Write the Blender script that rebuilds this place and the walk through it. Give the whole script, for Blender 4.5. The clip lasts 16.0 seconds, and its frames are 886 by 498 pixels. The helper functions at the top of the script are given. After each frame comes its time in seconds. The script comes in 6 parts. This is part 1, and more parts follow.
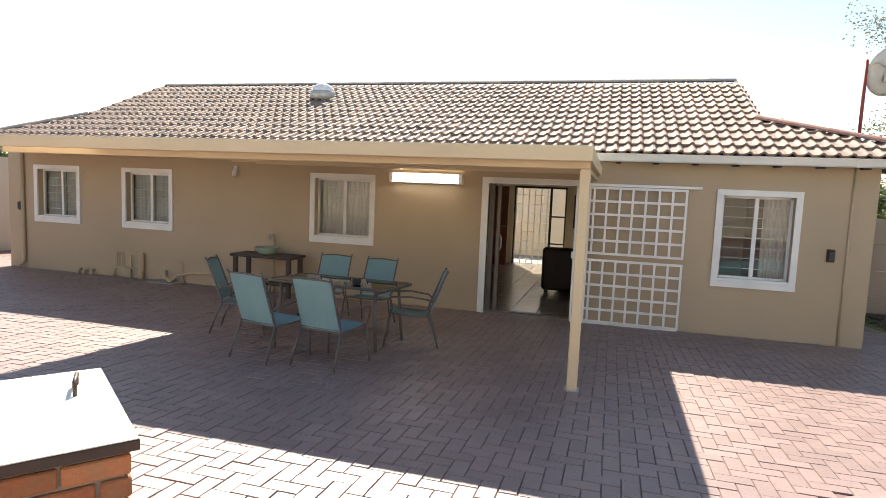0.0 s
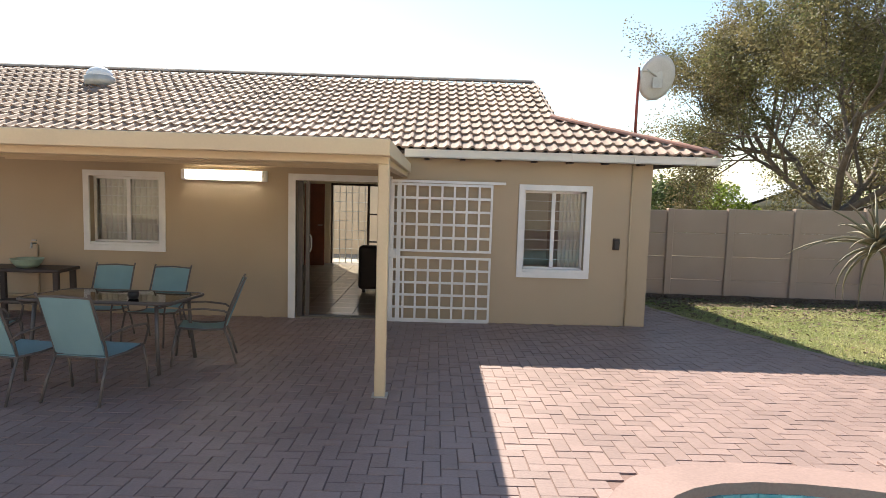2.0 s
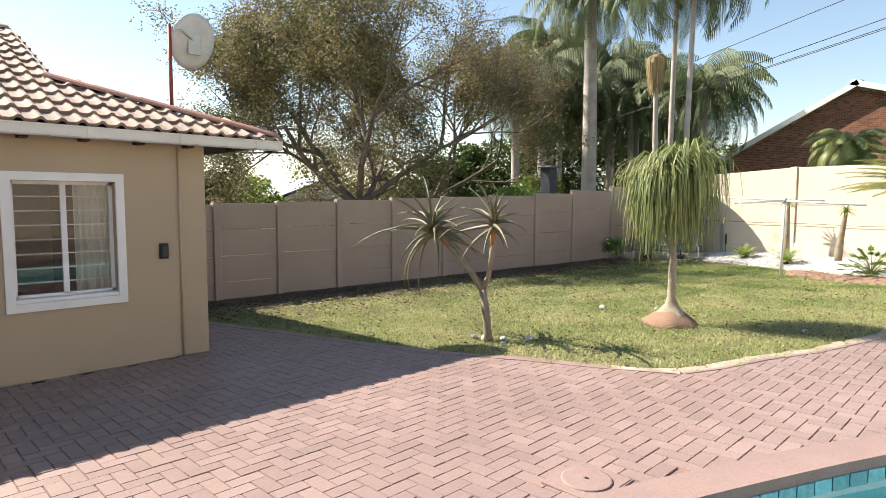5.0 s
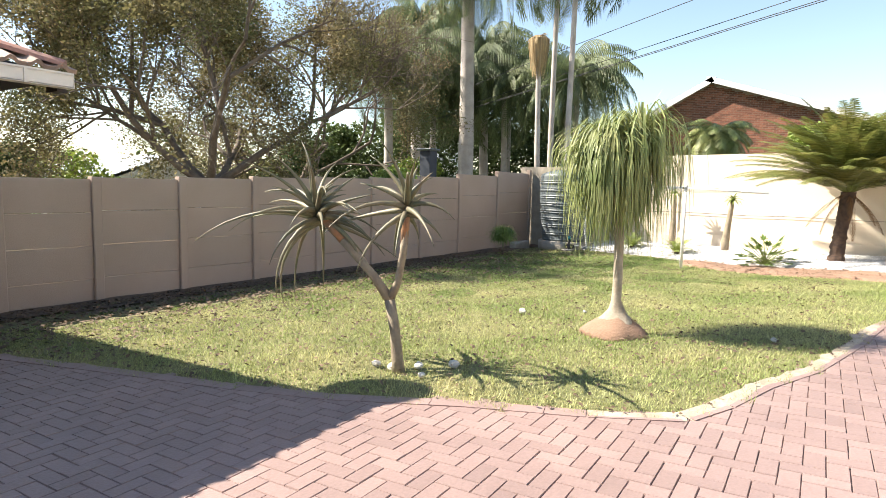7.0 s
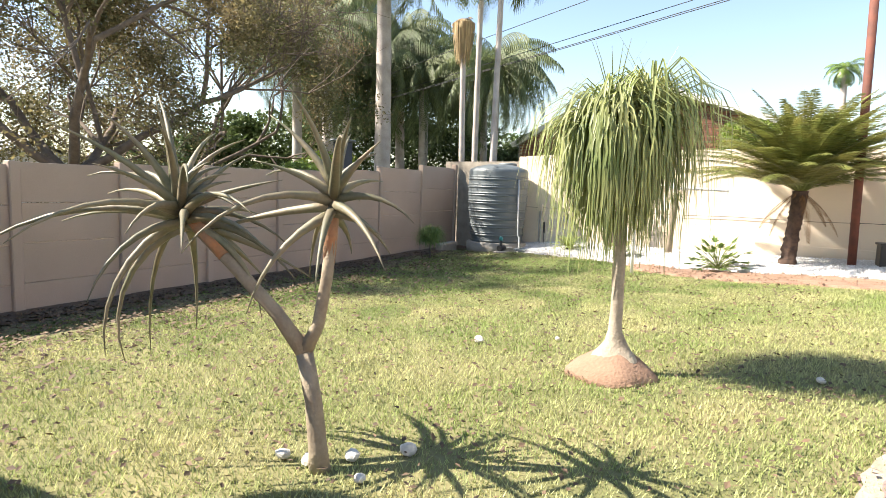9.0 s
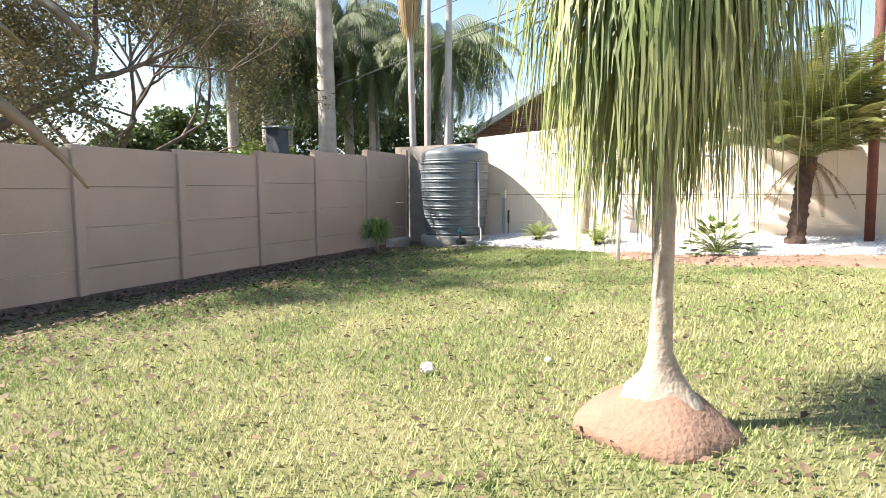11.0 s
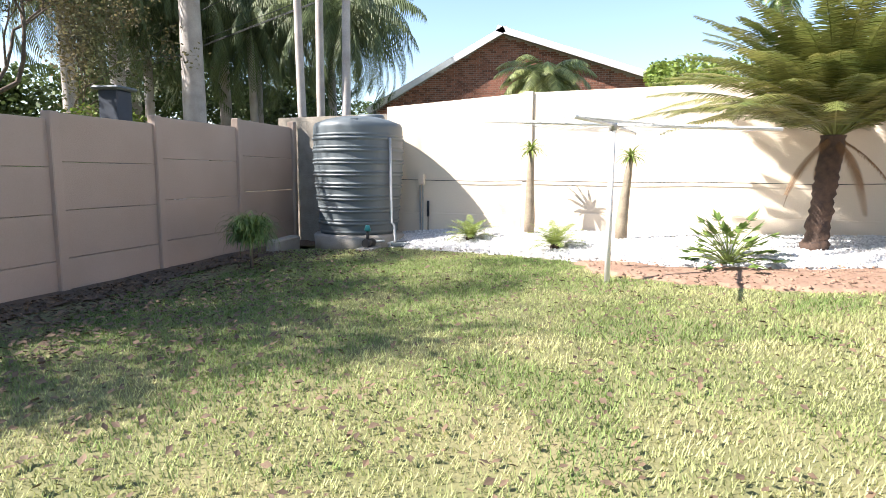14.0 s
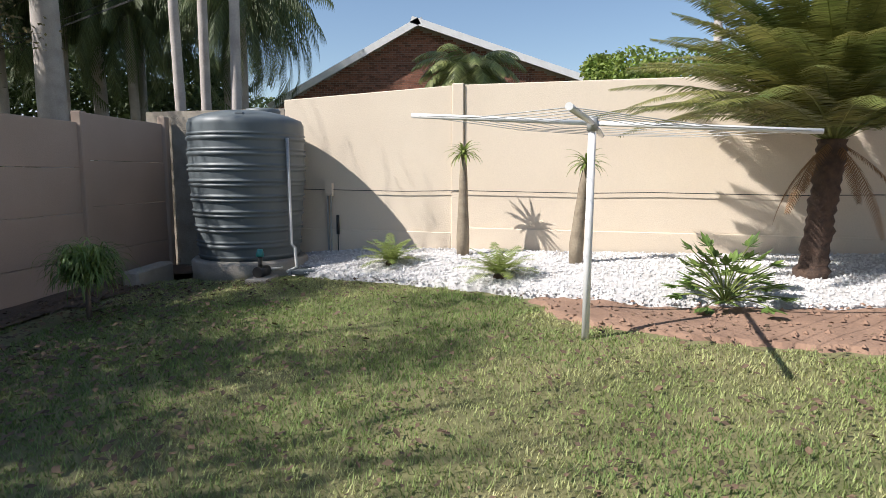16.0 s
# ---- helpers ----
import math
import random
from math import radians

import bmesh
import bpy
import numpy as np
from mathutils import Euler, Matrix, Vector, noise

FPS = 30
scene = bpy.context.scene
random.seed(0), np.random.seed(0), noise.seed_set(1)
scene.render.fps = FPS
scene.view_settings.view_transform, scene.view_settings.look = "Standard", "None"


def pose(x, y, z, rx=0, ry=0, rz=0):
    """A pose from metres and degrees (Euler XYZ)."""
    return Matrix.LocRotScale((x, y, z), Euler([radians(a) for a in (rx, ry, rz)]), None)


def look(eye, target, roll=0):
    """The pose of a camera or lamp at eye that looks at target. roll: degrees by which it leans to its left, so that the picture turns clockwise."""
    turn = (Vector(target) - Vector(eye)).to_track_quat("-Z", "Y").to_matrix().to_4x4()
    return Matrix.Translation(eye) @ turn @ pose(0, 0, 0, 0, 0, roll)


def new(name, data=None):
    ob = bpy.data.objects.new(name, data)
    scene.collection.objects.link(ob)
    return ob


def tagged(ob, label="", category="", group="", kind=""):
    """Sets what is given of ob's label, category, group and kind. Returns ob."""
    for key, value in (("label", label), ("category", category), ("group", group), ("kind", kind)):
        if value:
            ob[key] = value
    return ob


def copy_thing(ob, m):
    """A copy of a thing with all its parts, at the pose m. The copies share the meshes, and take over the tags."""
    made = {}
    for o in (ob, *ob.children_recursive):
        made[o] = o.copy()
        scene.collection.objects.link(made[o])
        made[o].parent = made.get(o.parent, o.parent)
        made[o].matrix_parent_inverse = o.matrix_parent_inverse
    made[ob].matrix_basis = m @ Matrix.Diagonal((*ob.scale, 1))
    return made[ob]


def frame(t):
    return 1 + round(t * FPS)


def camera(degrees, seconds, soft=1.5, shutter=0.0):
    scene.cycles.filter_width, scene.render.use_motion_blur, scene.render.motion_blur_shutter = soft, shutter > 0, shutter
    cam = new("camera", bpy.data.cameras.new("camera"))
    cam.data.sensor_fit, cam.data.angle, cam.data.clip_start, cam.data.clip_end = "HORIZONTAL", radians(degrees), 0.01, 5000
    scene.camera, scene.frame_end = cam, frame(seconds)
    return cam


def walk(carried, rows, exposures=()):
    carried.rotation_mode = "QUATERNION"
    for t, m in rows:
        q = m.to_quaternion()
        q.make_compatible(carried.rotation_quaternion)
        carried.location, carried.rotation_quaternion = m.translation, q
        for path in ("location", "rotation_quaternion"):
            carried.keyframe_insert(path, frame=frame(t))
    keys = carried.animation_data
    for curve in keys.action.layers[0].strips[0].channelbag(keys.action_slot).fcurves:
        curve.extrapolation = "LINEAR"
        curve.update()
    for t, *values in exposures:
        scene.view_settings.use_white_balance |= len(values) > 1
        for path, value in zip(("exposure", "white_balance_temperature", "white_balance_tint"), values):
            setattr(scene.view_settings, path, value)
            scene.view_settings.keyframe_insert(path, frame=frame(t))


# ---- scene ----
cam = camera(73.5, 16.0, soft=0.5)
PATH = [
    (0, (0.591, 0.181, 1.833), (0.049, 2.097, 1.636), 2.4),
    (0.5, (0.61, 0.213, 1.821), (0.172, 2.155, 1.63), 2.2),
    (1, (0.648, 0.263, 1.825), (0.332, 2.228, 1.636), 2.1),
    (1.5, (0.712, 0.388, 1.829), (0.548, 2.372, 1.643), 2.0),
    (2, (0.772, 0.547, 1.829), (0.798, 2.539, 1.646), 1.7),
    (2.5, (0.775, 0.755, 1.862), (1.049, 2.728, 1.675), 1.7),
    (3, (0.763, 0.992, 1.851), (1.366, 2.891, 1.671), 1.3),
    (3.2, (0.739, 1.177, 1.838), (1.475, 3.028, 1.664), 1.2),
    (3.5, (0.769, 1.315, 1.826), (1.678, 3.088, 1.654), 1.0),
    (4, (0.787, 1.611, 1.822), (1.89, 3.27, 1.652), 0.8),
    (4.5, (0.85, 1.926, 1.795), (2.131, 3.454, 1.629), 0.5),
    (5, (1.026, 2.277, 1.769), (2.422, 3.7, 1.601), 0.3),
    (5.2, (1.104, 2.42, 1.767), (2.535, 3.806, 1.593), 0.3),
    (7.3, (2.527, 4.106, 1.633), (4.235, 5.128, 1.434), 1.5),
    (7.5, (2.668, 4.233, 1.63), (4.392, 5.227, 1.434), 1.6),
    (8, (3.015, 4.561, 1.614), (4.769, 5.501, 1.412), 1.5),
    (8.5, (3.37, 4.825, 1.6), (5.158, 5.697, 1.398), 1.7),
    (9, (3.779, 5.07, 1.568), (5.598, 5.874, 1.367), 1.9),
    (9.2, (3.951, 5.144, 1.558), (5.778, 5.932, 1.353), 1.9),
    (11.3, (6.123, 5.874, 1.174), (7.997, 6.544, 0.975), -0.3),
    (11.5, (6.346, 6.02, 1.154), (8.223, 6.676, 0.943), -0.2),
    (12, (6.815, 6.251, 1.07), (8.701, 6.874, 0.836), 0.3),
    (12.5, (7.337, 6.469, 1.089), (9.235, 7.052, 0.842), 0.3),
    (13, (7.855, 6.624, 1.144), (9.768, 7.149, 0.889), 0.1),
    (13.5, (8.326, 6.79, 1.187), (10.266, 7.207, 0.936), 0.2),
    (14, (8.796, 6.926, 1.249), (10.751, 7.269, 1.0), 0.3),
    (14.5, (9.255, 7.057, 1.303), (11.226, 7.285, 1.055), 0.2),
    (15, (9.761, 7.149, 1.344), (11.741, 7.287, 1.095), 0.2),
    (15.5, (10.24, 7.215, 1.391), (12.222, 7.305, 1.14), 0.0),
    (16, (10.71, 7.265, 1.385), (12.694, 7.321, 1.136), 0.2),
]
EXPOSURES = [(0, 1.47, 6900, 9), (1.5, 1.45, 6900, 9), (3, 1.15, 7000, 9), (5, 1.3, 6950, 10), (7.5, 1.7, 6900, 11), (9, 1.75, 6900, 12), (12.5, 1.8, 6300, 15),
             (13.5, 1.78, 6300, 14), (14.5, 1.5, 6300, 14), (15.2, 0.95, 6300, 14), (16, 0.62, 6200, 13)]
walk(cam, [(t, look(eye, target, roll)) for t, eye, target, roll in PATH], EXPOSURES)

# ---- world, sun, light ----
SUN_TO = Vector((-0.40, 0.97, 1.0)).normalized()
world = bpy.data.worlds.new("world")
scene.world = world
world.use_nodes = True
wn = world.node_tree.nodes
sky = wn.new("ShaderNodeTexSky")
sky.sky_type = "NISHITA"
sky.sun_disc = False
sky.sun_elevation = math.asin(SUN_TO.z)
sky.sun_rotation = math.atan2(SUN_TO.x, SUN_TO.y)
sky.air_density, sky.dust_density, sky.ozone_density = 1.15, 0.35, 1.2
world.node_tree.links.new(sky.outputs[0], wn["Background"].inputs[0])
wn["Background"].inputs[1].default_value = 0.084
sun = new("sun", bpy.data.lights.new("sun", "SUN"))
sun.data.energy, sun.data.angle, sun.data.color = 5.0, radians(0.5), (1.0, 0.95, 0.87)
sun.rotation_euler = SUN_TO.to_track_quat("Z", "Y").to_euler()


# ---- material makers ----
def mat(name, c1, c2=None, rough=0.75, scale=3.0, fine=60.0, bump=0.15, metal=0.0, vary=0.0, by="object", spec=0.5, trans=0.0, speck=0.2):
    """Two colours mixed by a broad noise, grained by a fine one, with relief; vary: brightness spread between pieces."""
    m = bpy.data.materials.new(name)
    m.use_nodes = True
    nt = m.node_tree
    N, Lk = nt.nodes, nt.links
    b = N["Principled BSDF"]
    c2 = c2 or tuple(c * 0.85 for c in c1)
    tc = N.new("ShaderNodeTexCoord")
    n1, n2 = N.new("ShaderNodeTexNoise"), N.new("ShaderNodeTexNoise")
    n1.inputs["Scale"].default_value, n1.inputs["Detail"].default_value = scale, 5
    n2.inputs["Scale"].default_value, n2.inputs["Detail"].default_value = fine, 3
    geo = N.new("ShaderNodeNewGeometry")
    for n in (n1, n2):
        Lk.new(geo.outputs["Position"], n.inputs["Vector"])
    ramp = N.new("ShaderNodeValToRGB")
    ramp.color_ramp.elements[0].position, ramp.color_ramp.elements[1].position = 0.3, 0.7
    ramp.color_ramp.elements[0].color, ramp.color_ramp.elements[1].color = (*c1, 1), (*c2, 1)
    Lk.new(n1.outputs["Fac"], ramp.inputs[0])
    grain = N.new("ShaderNodeMapRange")
    grain.inputs[3].default_value, grain.inputs[4].default_value = 1 - speck, 1 + speck
    Lk.new(n2.outputs["Fac"], grain.inputs[0])
    fac = grain.outputs[0]
    if vary:
        src = N.new("ShaderNodeObjectInfo").outputs["Random"] if by == "object" else geo.outputs["Random Per Island"]
        mr = N.new("ShaderNodeMapRange")
        mr.inputs[3].default_value, mr.inputs[4].default_value = 1 - vary, 1 + vary
        Lk.new(src, mr.inputs[0])
        mu = N.new("ShaderNodeMath")
        mu.operation = "MULTIPLY"
        Lk.new(fac, mu.inputs[0])
        Lk.new(mr.outputs[0], mu.inputs[1])
        fac = mu.outputs[0]
    vm = N.new("ShaderNodeVectorMath")
    vm.operation = "SCALE"
    Lk.new(ramp.outputs[0], vm.inputs[0])
    Lk.new(fac, vm.inputs["Scale"])
    Lk.new(vm.outputs[0], b.inputs["Base Color"])
    b.inputs["Roughness"].default_value, b.inputs["Metallic"].default_value = rough, metal
    b.inputs["Specular IOR Level"].default_value = spec
    if bump:
        bp = N.new("ShaderNodeBump")
        bp.inputs["Strength"].default_value, bp.inputs["Distance"].default_value = bump, 0.01
        Lk.new(n2.outputs["Fac"], bp.inputs["Height"])
        Lk.new(bp.outputs[0], b.inputs["Normal"])
    if trans:
        tr = N.new("ShaderNodeBsdfTranslucent")
        Lk.new(vm.outputs[0], tr.inputs[0])
        mx = N.new("ShaderNodeMixShader")
        mx.inputs[0].default_value = trans
        Lk.new(b.outputs[0], mx.inputs[1])
        Lk.new(tr.outputs[0], mx.inputs[2])
        Lk.new(mx.outputs[0], N["Material Output"].inputs[0])
    return m


def glass(name, tint, rough=0.0):
    m = bpy.data.materials.new(name)
    m.use_nodes = True
    N, Lk = m.node_tree.nodes, m.node_tree.links
    t, g, mx, fr = N.new("ShaderNodeBsdfTransparent"), N.new("ShaderNodeBsdfGlossy"), N.new("ShaderNodeMixShader"), N.new("ShaderNodeFresnel")
    t.inputs[0].default_value = (*tint, 1)
    g.inputs["Roughness"].default_value = rough
    fr.inputs[0].default_value = 1.55
    ad = N.new("ShaderNodeMath")
    ad.operation, ad.inputs[1].default_value = "ADD", 0.01
    Lk.new(fr.outputs[0], ad.inputs[0])
    Lk.new(ad.outputs[0], mx.inputs[0])
    Lk.new(t.outputs[0], mx.inputs[1])
    Lk.new(g.outputs[0], mx.inputs[2])
    Lk.new(mx.outputs[0], N["Material Output"].inputs[0])
    return m


def glow(name, c, power):
    m = bpy.data.materials.new(name)
    m.use_nodes = True
    b = m.node_tree.nodes["Principled BSDF"]
    b.inputs["Base Color"].default_value = (0.9, 0.9, 0.9, 1)
    b.inputs["Emission Color"].default_value, b.inputs["Emission Strength"].default_value = (*c, 1), power
    return m


M_WALL = mat("tan_plaster", (0.475, 0.375, 0.26), (0.43, 0.34, 0.235), 0.9, 0.7, 160, 0.25, speck=0.08)
M_WALL_IN = mat("cream_plaster_inside", (0.62, 0.55, 0.42), (0.58, 0.51, 0.39), 0.9, 1, 100, 0.1)
M_FASCIA = mat("cream_paint", (0.66, 0.53, 0.34), (0.6, 0.48, 0.31), 0.6, 1.5, 60, 0.06, speck=0.05)
M_GUTTER = mat("white_gutter_paint", (0.72, 0.68, 0.6), (0.64, 0.6, 0.53), 0.5, 2, 60, 0.05, speck=0.05)
M_WHITE = mat("white_paint", (0.80, 0.79, 0.77), (0.72, 0.71, 0.68), 0.5, 4, 90, 0.04, speck=0.05)
M_TILE = mat("concrete_roof_tile", (0.38, 0.27, 0.205), (0.235, 0.165, 0.13), 0.8, 2.2, 70, 0.4, vary=0.22, by="object")
M_TILE_J = mat("concrete_roof_tile_far", (0.38, 0.27, 0.205), (0.235, 0.165, 0.13), 0.8, 2.2, 70, 0.4, vary=0.22, by="island")
M_RIDGE = mat("ridge_tile_terracotta", (0.42, 0.20, 0.14), (0.34, 0.2, 0.16), 0.85, 4, 60, 0.3, vary=0.15)
M_RIDGE_GREY = mat("ridge_tile_grey", (0.42, 0.36, 0.32), (0.3, 0.25, 0.22), 0.85, 4, 60, 0.3, vary=0.15)
M_DARKWOOD = mat("dark_stained_wood", (0.045, 0.028, 0.02), (0.03, 0.018, 0.013), 0.6, 6, 50, 0.2)
M_PAVER = mat("painted_paver", (0.285, 0.197, 0.175), (0.225, 0.155, 0.138), 0.48, 1.1, 55, 0.3, vary=0.10, by="object", spec=0.55)
M_PAVER_J = mat("painted_paver_far", (0.285, 0.197, 0.175), (0.225, 0.155, 0.138), 0.48, 1.1, 55, 0.3, vary=0.10, by="island", spec=0.55)
M_JOINT = mat("paver_joint_sand", (0.24, 0.155, 0.13), (0.18, 0.115, 0.1), 0.95, 5, 120, 0.5)
M_COPING = mat("painted_pool_coping", (0.275, 0.185, 0.163), (0.23, 0.155, 0.138), 0.75, 2.5, 50, 0.3)
M_LAWN = mat("lawn_soil", (0.12, 0.125, 0.045), (0.21, 0.185, 0.085), 0.95, 1.3, 45, 0.9)
M_BLADE = mat("grass_blade", (0.21, 0.28, 0.075), (0.46, 0.44, 0.21), 0.7, 0.9, 6, 0, vary=0.45, by="island", trans=0.3)
M_LUSH = mat("lush_grass_blade", (0.14, 0.215, 0.05), (0.25, 0.30, 0.10), 0.7, 0.9, 6, 0, vary=0.45, by="island", trans=0.3)
M_DRYLEAF = mat("dry_leaf", (0.15, 0.095, 0.055), (0.075, 0.05, 0.028), 0.8, 20, 60, 0, vary=0.4, by="island")
M_SOIL = mat("red_soil", (0.29, 0.18, 0.12), (0.20, 0.12, 0.08), 0.95, 3, 40, 1.0)
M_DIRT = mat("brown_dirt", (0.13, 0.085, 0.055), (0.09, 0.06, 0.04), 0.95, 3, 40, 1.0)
M_GRAVEL = mat("white_gravel", (0.72, 0.70, 0.68), (0.55, 0.53, 0.51), 0.9, 12, 60, 0.6, vary=0.2, by="island")
M_GRAVELBED = mat("gravel_bed", (0.55, 0.53, 0.51), (0.42, 0.4, 0.38), 0.95, 14, 60, 1.0)
M_FENCE = mat("precast_fence_paint", (0.42, 0.32, 0.255), (0.37, 0.28, 0.22), 0.9, 0.9, 70, 0.35, speck=0.09)
M_WWALL = mat("cream_boundary_wall_paint", (0.68, 0.58, 0.45), (0.63, 0.53, 0.41), 0.9, 0.8, 60, 0.35, speck=0.09)
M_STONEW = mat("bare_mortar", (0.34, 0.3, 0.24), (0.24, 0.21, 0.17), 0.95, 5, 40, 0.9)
M_TANK = mat("grey_green_tank_plastic", (0.125, 0.145, 0.15), (0.105, 0.122, 0.127), 0.5, 1.5, 60, 0.03, speck=0.06)
M_CONC = mat("concrete", (0.36, 0.33, 0.28), (0.27, 0.24, 0.2), 0.95, 4, 50, 0.6)
M_STEEL = mat("galvanised_steel", (0.5, 0.5, 0.48), (0.38, 0.38, 0.36), 0.5, 6, 60, 0.1, metal=0.4)
M_LID = mat("painted_steel_lid", (0.74, 0.68, 0.56), (0.66, 0.6, 0.5), 0.5, 2, 60, 0.04, speck=0.04)
M_DARKSTEEL = mat("brown_steel", (0.06, 0.038, 0.03), (0.04, 0.026, 0.02), 0.5, 6, 60, 0.1)
M_BRICK = mat("face_brick", (0.40, 0.14, 0.06), (0.30, 0.16, 0.08), 0.9, 9, 60, 0.6, vary=0.35)
M_MORTAR = mat("mortar", (0.36, 0.31, 0.25), (0.28, 0.24, 0.2), 0.95, 8, 60, 0.6)
M_FARBRICK = mat("gable_brick", (0.27, 0.115, 0.07), (0.19, 0.085, 0.055), 0.9, 9, 40, 0.4, vary=0.4, by="island")
M_SLING = mat("teal_sling_fabric", (0.21, 0.35, 0.37), (0.185, 0.32, 0.34), 0.8, 5, 220, 0.3)
M_FRAME = mat("bronze_aluminium", (0.15, 0.13, 0.115), (0.115, 0.1, 0.09), 0.45, 6, 60, 0.05, metal=0.3)
M_PLASTIC = mat("dark_brown_plastic", (0.05, 0.033, 0.027), (0.04, 0.027, 0.022), 0.5, 8, 60, 0.05)
M_BOWL = mat("pale_green_enamel", (0.42, 0.55, 0.42), (0.38, 0.5, 0.38), 0.35, 8, 60, 0.02)
M_PIPE = mat("tan_pipe_paint", (0.50, 0.39, 0.26), (0.44, 0.34, 0.22), 0.7, 5, 60, 0.1)
M_BLACKP = mat("black_plastic", (0.02, 0.02, 0.02), (0.028, 0.026, 0.025), 0.5, 8, 60, 0.05)
M_TEALP = mat("teal_plastic_cap", (0.02, 0.22, 0.22), (0.02, 0.18, 0.18), 0.4, 8, 60, 0.02)
M_FLOORT = mat("beige_floor_tile", (0.42, 0.36, 0.28), (0.37, 0.32, 0.25), 0.18, 3, 40, 0.02)
M_GROUT = mat("grout", (0.2, 0.17, 0.14), None, 0.9)
M_SOFA = mat("dark_brown_sofa", (0.045, 0.028, 0.024), (0.03, 0.02, 0.018), 0.6, 5, 80, 0.2)
M_REDDOOR = mat("red_brown_wood", (0.19, 0.055, 0.028), (0.13, 0.04, 0.02), 0.4, 4, 40, 0.1)
M_CURTAIN = mat("cream_curtain", (0.8, 0.76, 0.69), (0.72, 0.68, 0.6), 0.9, 5, 90, 0.1, trans=0.3)
M_GLASS = glass("window_glass", (0.86, 0.9, 0.9))
M_TABGLASS = glass("table_glass", (0.45, 0.5, 0.5), 0.02)
M_TUBE = glow("fluorescent_tube", (1.0, 0.97, 0.88), 5.0)
M_REDPOLE = mat("red_oxide_steel", (0.30, 0.05, 0.035), (0.22, 0.045, 0.03), 0.6, 8, 50, 0.2)
M_RUSTPOLE = mat("rusty_pole", (0.16, 0.05, 0.03), (0.09, 0.035, 0.025), 0.8, 6, 50, 0.3)
M_DISH = mat("dish_grey_paint", (0.55, 0.56, 0.57), (0.48, 0.48, 0.49), 0.5, 5, 60, 0.05)
M_DOME = mat("dome_acrylic", (0.75, 0.78, 0.8), (0.68, 0.7, 0.72), 0.15, 5, 60, 0.02)
M_POOLT = mat("pool_mosaic", (0.10, 0.30, 0.36), (0.2, 0.44, 0.48), 0.2, 26, 30, 0.05, vary=0.3)
M_BASIN = mat("pool_plaster", (0.34, 0.5, 0.53), (0.3, 0.46, 0.5), 0.6, 3, 40, 0.1)
M_BARK = mat("grey_bark", (0.16, 0.125, 0.095), (0.09, 0.07, 0.055), 0.95, 6, 40, 0.8)
M_ALOEBARK = mat("aloe_bark", (0.30, 0.25, 0.175), (0.21, 0.165, 0.115), 0.9, 9, 45, 0.6)
M_ORANGE = mat("peeling_orange_bark", (0.36, 0.165, 0.075), (0.22, 0.15, 0.095), 0.9, 12, 50, 0.6)
M_ALOELEAF = mat("aloe_leaf", (0.105, 0.11, 0.058), (0.20, 0.16, 0.10), 0.55, 5, 40, 0.2, vary=0.25, by="island")
M_PONYLEAF = mat("ponytail_leaf", (0.15, 0.20, 0.06), (0.31, 0.32, 0.125), 0.5, 3, 30, 0, vary=0.3, by="island", trans=0.3)
M_PONYBARK = mat("ponytail_bark", (0.40, 0.34, 0.26), (0.27, 0.22, 0.165), 0.95, 8, 45, 0.8)
M_CYCAD = mat("cycad_leaf", (0.10, 0.14, 0.035), (0.25, 0.235, 0.065), 0.5, 2.0, 30, 0, vary=0.35, by="island", trans=0.3)
M_CYCADDRY = mat("cycad_brown_leaf", (0.22, 0.11, 0.04), (0.14, 0.075, 0.03), 0.8, 2.0, 30, 0, vary=0.3, by="island", trans=0.2)
M_CYCADBARK = mat("cycad_bark", (0.10, 0.06, 0.04), (0.05, 0.033, 0.025), 0.95, 14, 50, 1.0)
M_YOUNGPALM = mat("young_palm_leaf", (0.16, 0.22, 0.05), (0.26, 0.3, 0.08), 0.5, 4, 30, 0, vary=0.25, by="island", trans=0.3)
M_BUSHLEAF = mat("philodendron_leaf", (0.09, 0.165, 0.04), (0.2, 0.27, 0.065), 0.4, 3, 30, 0, vary=0.35, by="island", trans=0.3)
M_TREELEAF = mat("thin_tree_leaf", (0.11, 0.13, 0.05), (0.22, 0.165, 0.085), 0.7, 0.5, 20, 0, vary=0.4, by="island", trans=0.4)
M_DARKLEAF = mat("dark_green_leaf", (0.055, 0.085, 0.03), (0.115, 0.155, 0.05), 0.7, 0.5, 20, 0, vary=0.4, by="island", trans=0.25)
M_PALMLEAF = mat("queen_palm_leaf", (0.075, 0.11, 0.045), (0.18, 0.21, 0.09), 0.6, 0.6, 20, 0, vary=0.35, by="island", trans=0.3)
M_PALMDRY = mat("dry_palm_skirt", (0.5, 0.38, 0.21), (0.36, 0.26, 0.14), 0.9, 2, 20, 0, vary=0.3, by="island", trans=0.2)
M_PALMTRUNK = mat("palm_trunk", (0.5, 0.45, 0.41), (0.36, 0.31, 0.28), 0.9, 2.5, 30, 0.5)
M_GREENB = mat("bright_hedge_leaf", (0.12, 0.2, 0.03), (0.24, 0.28, 0.05), 0.6, 2, 20, 0, vary=0.35, by="island", trans=0.3)
M_CABLE = mat("black_cable", (0.015, 0.015, 0.016), None, 0.6)
M_FARROOF = mat("far_metal_roof", (0.42, 0.46, 0.5), (0.36, 0.4, 0.44), 0.5, 2, 30, 0.1)
